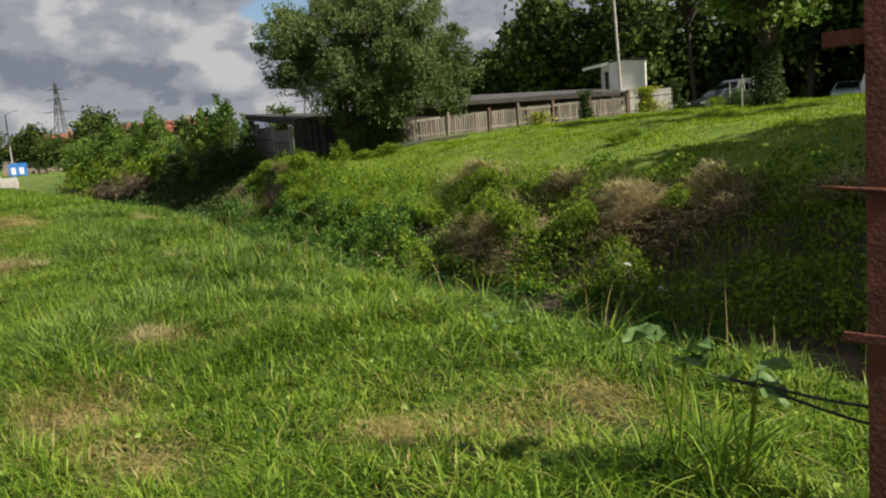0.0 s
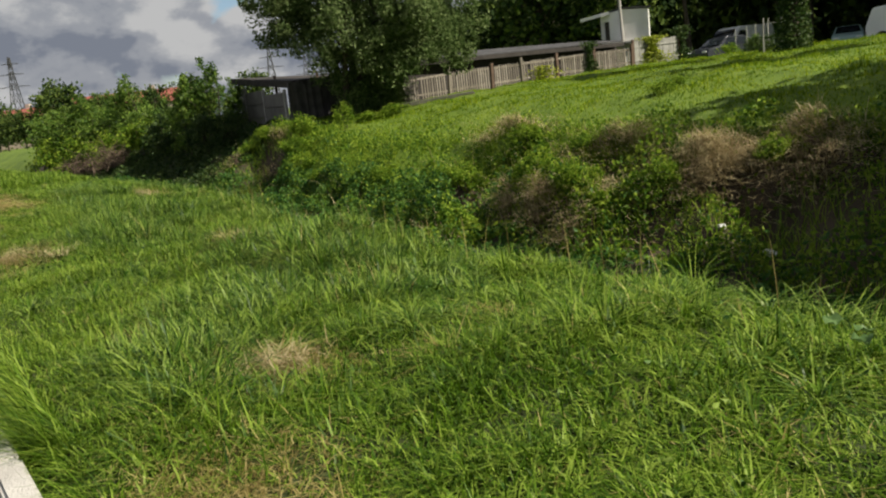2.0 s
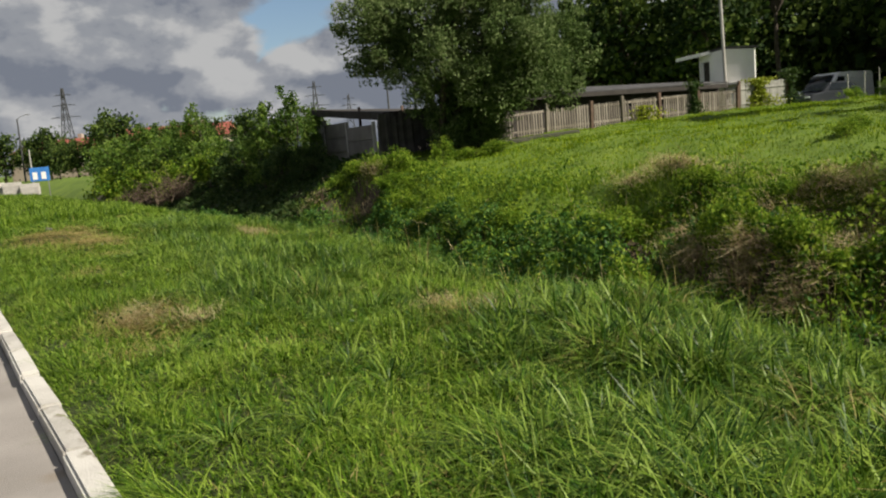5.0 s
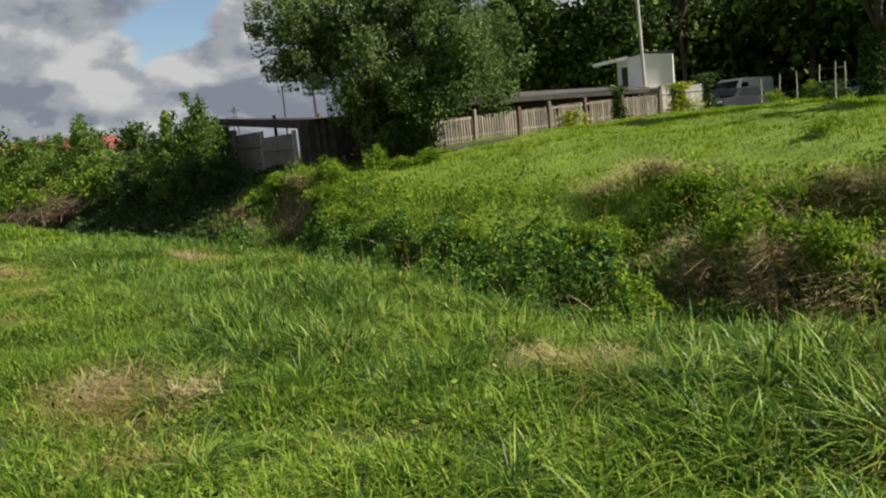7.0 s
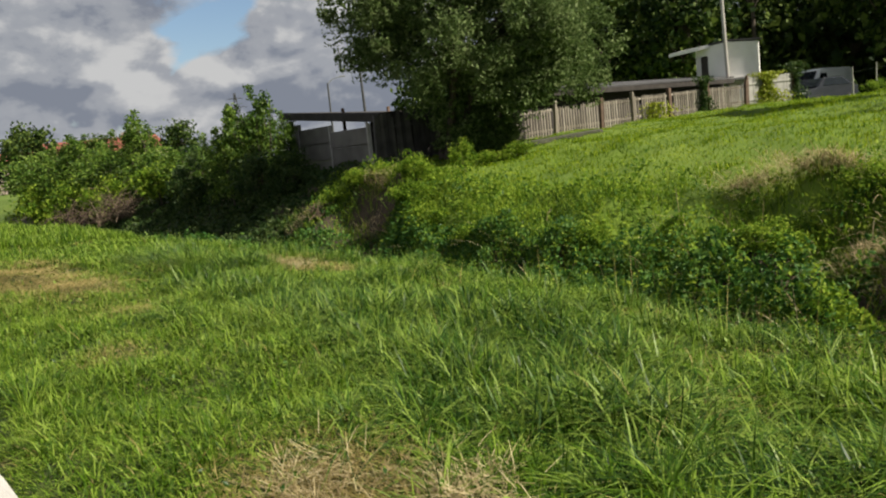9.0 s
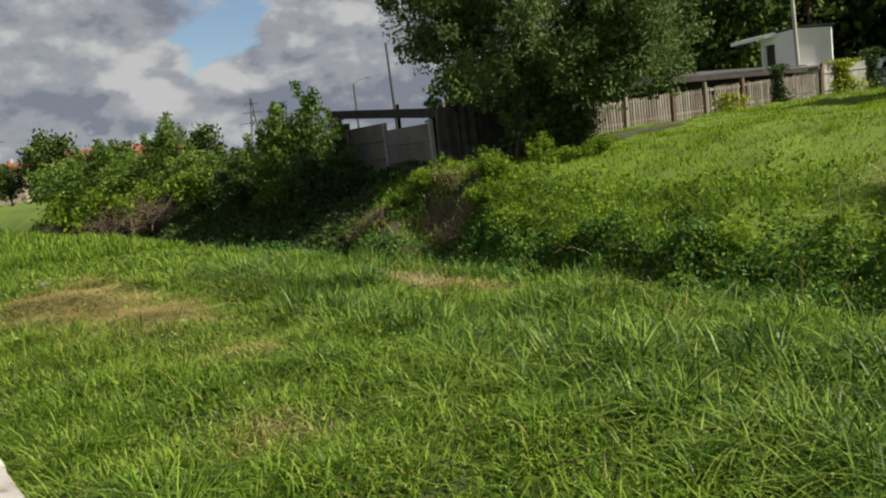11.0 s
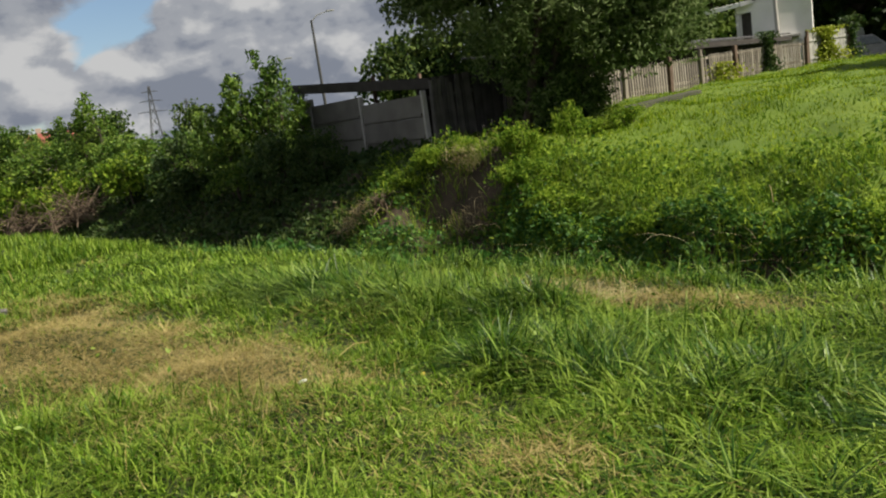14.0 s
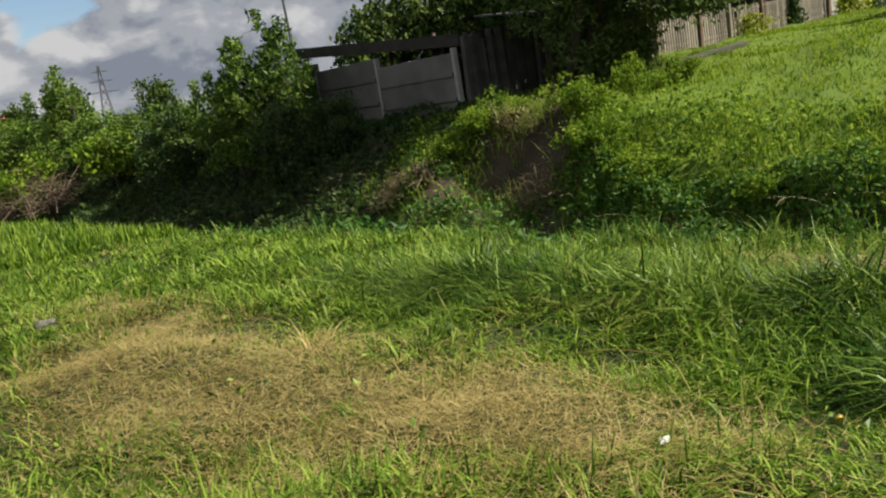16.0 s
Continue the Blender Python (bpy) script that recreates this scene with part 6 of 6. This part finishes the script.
def burdock(x, y, seed, n, size, tall):
    g = np.random.default_rng(seed)
    z = tz(x, y)
    b = thing("burdock", (x, y, z), "burdock plant with large pale crinkled leaves in the grass", "plant", "burdock plants")
    stems = []
    for k in range(n):
        a = g.random() * 6.283
        tip = Vector((0.07 * math.cos(a), 0.07 * math.sin(a), tall * (0.85 + 0.25 * g.random())))
        stems.append(([Vector((0, 0, -0.02)), tip * 0.6, tip], (0.0045, 0.0035, 0.003)))
        # a broad, wavy, heart-shaped blade
        bm = bmesh.new()
        rows, cols = 7, 7
        grid = []
        for i in range(rows):
            t = i / (rows - 1)
            w = size * 0.52 * math.sin(math.pi * min(0.98, 0.16 + 0.84 * t)) ** 0.7
            grid.append([bm.verts.new((tt * w, t * size, 0.10 * size * math.sin(7 * t + 3 * tt) + 0.18 * size * abs(tt) - 0.14 * size * t * t + 0.05 * size * g.normal() * (0.3 + abs(tt)))) for tt in np.linspace(-1, 1, cols)])
        for i in range(rows - 1):
            for j in range(cols - 1):
                bm.faces.new((grid[i][j], grid[i][j + 1], grid[i + 1][j + 1], grid[i + 1][j]))
        part("leaf", bm, M_BURDOCK, b, smooth=True, at=Matrix.Translation(tip) @ pose(0, 0, 0, 12 * g.normal(), 0, math.degrees(a) - 90))
    part("stem", tubes_mesh("stem", stems, M_WEED, 5), None, b)


burdock(0.87, 3.20, 1, 4, 0.13, 0.55)
burdock(1.02, 2.90, 2, 4, 0.115, 0.50)
burdock(0.31, 5.38, 3, 3, 0.09, 0.2)


def litter(x, y, size, mat, label, seed, z=None):
    g = np.random.default_rng(seed)
    bm = bmesh.new()
    bmesh.ops.create_icosphere(bm, subdivisions=2, radius=1.0)
    for v in bm.verts:
        v.co *= 0.75 + 0.5 * g.random()
        v.co = Vector((v.co.x * size[0], v.co.y * size[1], v.co.z * size[2]))
    o = part("litter", bm, mat, at=pose(x, y, (tz(x, y) + 0.06) if z is None else z, 10, 8, g.random() * 360))
    tagged(o, label, "litter")


litter(*to_xy(16.3, 1.93), (0.026, 0.02, 0.012), M_PLASTIC, "scrap of white crumpled plastic in the grass", 1)
litter(*to_xy(16.7, 3.35), (0.07, 0.022, 0.012), M_PLASTIC, "scrap of white crumpled plastic in the grass", 2)
litter(*to_xy(15.9, 2.5), (0.018, 0.015, 0.012), M_YELLOW, "small yellow wrapper in the grass", 3)
litter(3.65, 13.85, (0.16, 0.10, 0.06), M_PLASTIC, "pale crumpled plastic litter on the ditch bank", 4)
litter(3.2, 14.5, (0.10, 0.06, 0.05), M_PLASTIC, "pale crumpled plastic litter on the ditch bank", 5)
litter(-5.9, 28.0, (0.28, 0.05, 0.04), M_POLE, "pale stick lying at the bank's foot", 6)
litter(*to_xy(21.6, 1.73), (0.09, 0.06, 0.05), M_CONC, "grey crumpled scrap in the grass", 7)


def straw_stalks():
    g = np.random.default_rng(15)
    for k, (s, r) in enumerate(((16.55, 2.5), (16.95, 2.65), (16.7, 2.1))):
        x, y = to_xy(s, r)
        a = g.random() * 6.283
        z = tz(x, y) + 0.12
        t = part("dry_stalk", tubes_mesh("dry_stalk", [([(-0.32 * math.cos(a), -0.32 * math.sin(a), -0.05), (0, 0, 0.03), (0.32 * math.cos(a), 0.32 * math.sin(a), 0.05)], (0.0035, 0.003, 0.002))], M_STRAW, 5), at=pose(x, y, z))
        tagged(t, "single pale dry stalk lying on the grass", "stalk")


straw_stalks()


def kerb():
    """Kerb stones along the path, each a piece of its own."""
    k = thing("kerb", (*to_xy(0, 0), 0.0), "weathered pale concrete kerb stones edging the path", "kerb", kind="structure")
    inv = k.matrix_basis.inverted()
    g = random.Random(3)
    mats = []
    for j in range(4):
        bm = boxes_bm([((0, 0, 0), (0.985, 0.125 + 0.004 * j, 0.26), 0)])
        bmesh.ops.bevel(bm, geom=bm.edges[:], offset=0.016, segments=2, affect="EDGES")
        mats.append(mesh_of(bm, "kerb_stone", M_KERB))
    for i in range(70):
        s = -8 + i * 1.0
        x, y = to_xy(s, -0.13 + g.uniform(-0.008, 0.008))
        part("kerb_stone", mats[g.randrange(4)], None, k, at=inv @ pose(x, y, -0.03 + g.uniform(-0.012, 0.012), g.gauss(0, 1.2), g.gauss(0, 0.5), PATH_TURN + g.gauss(0, 0.4)))


kerb()
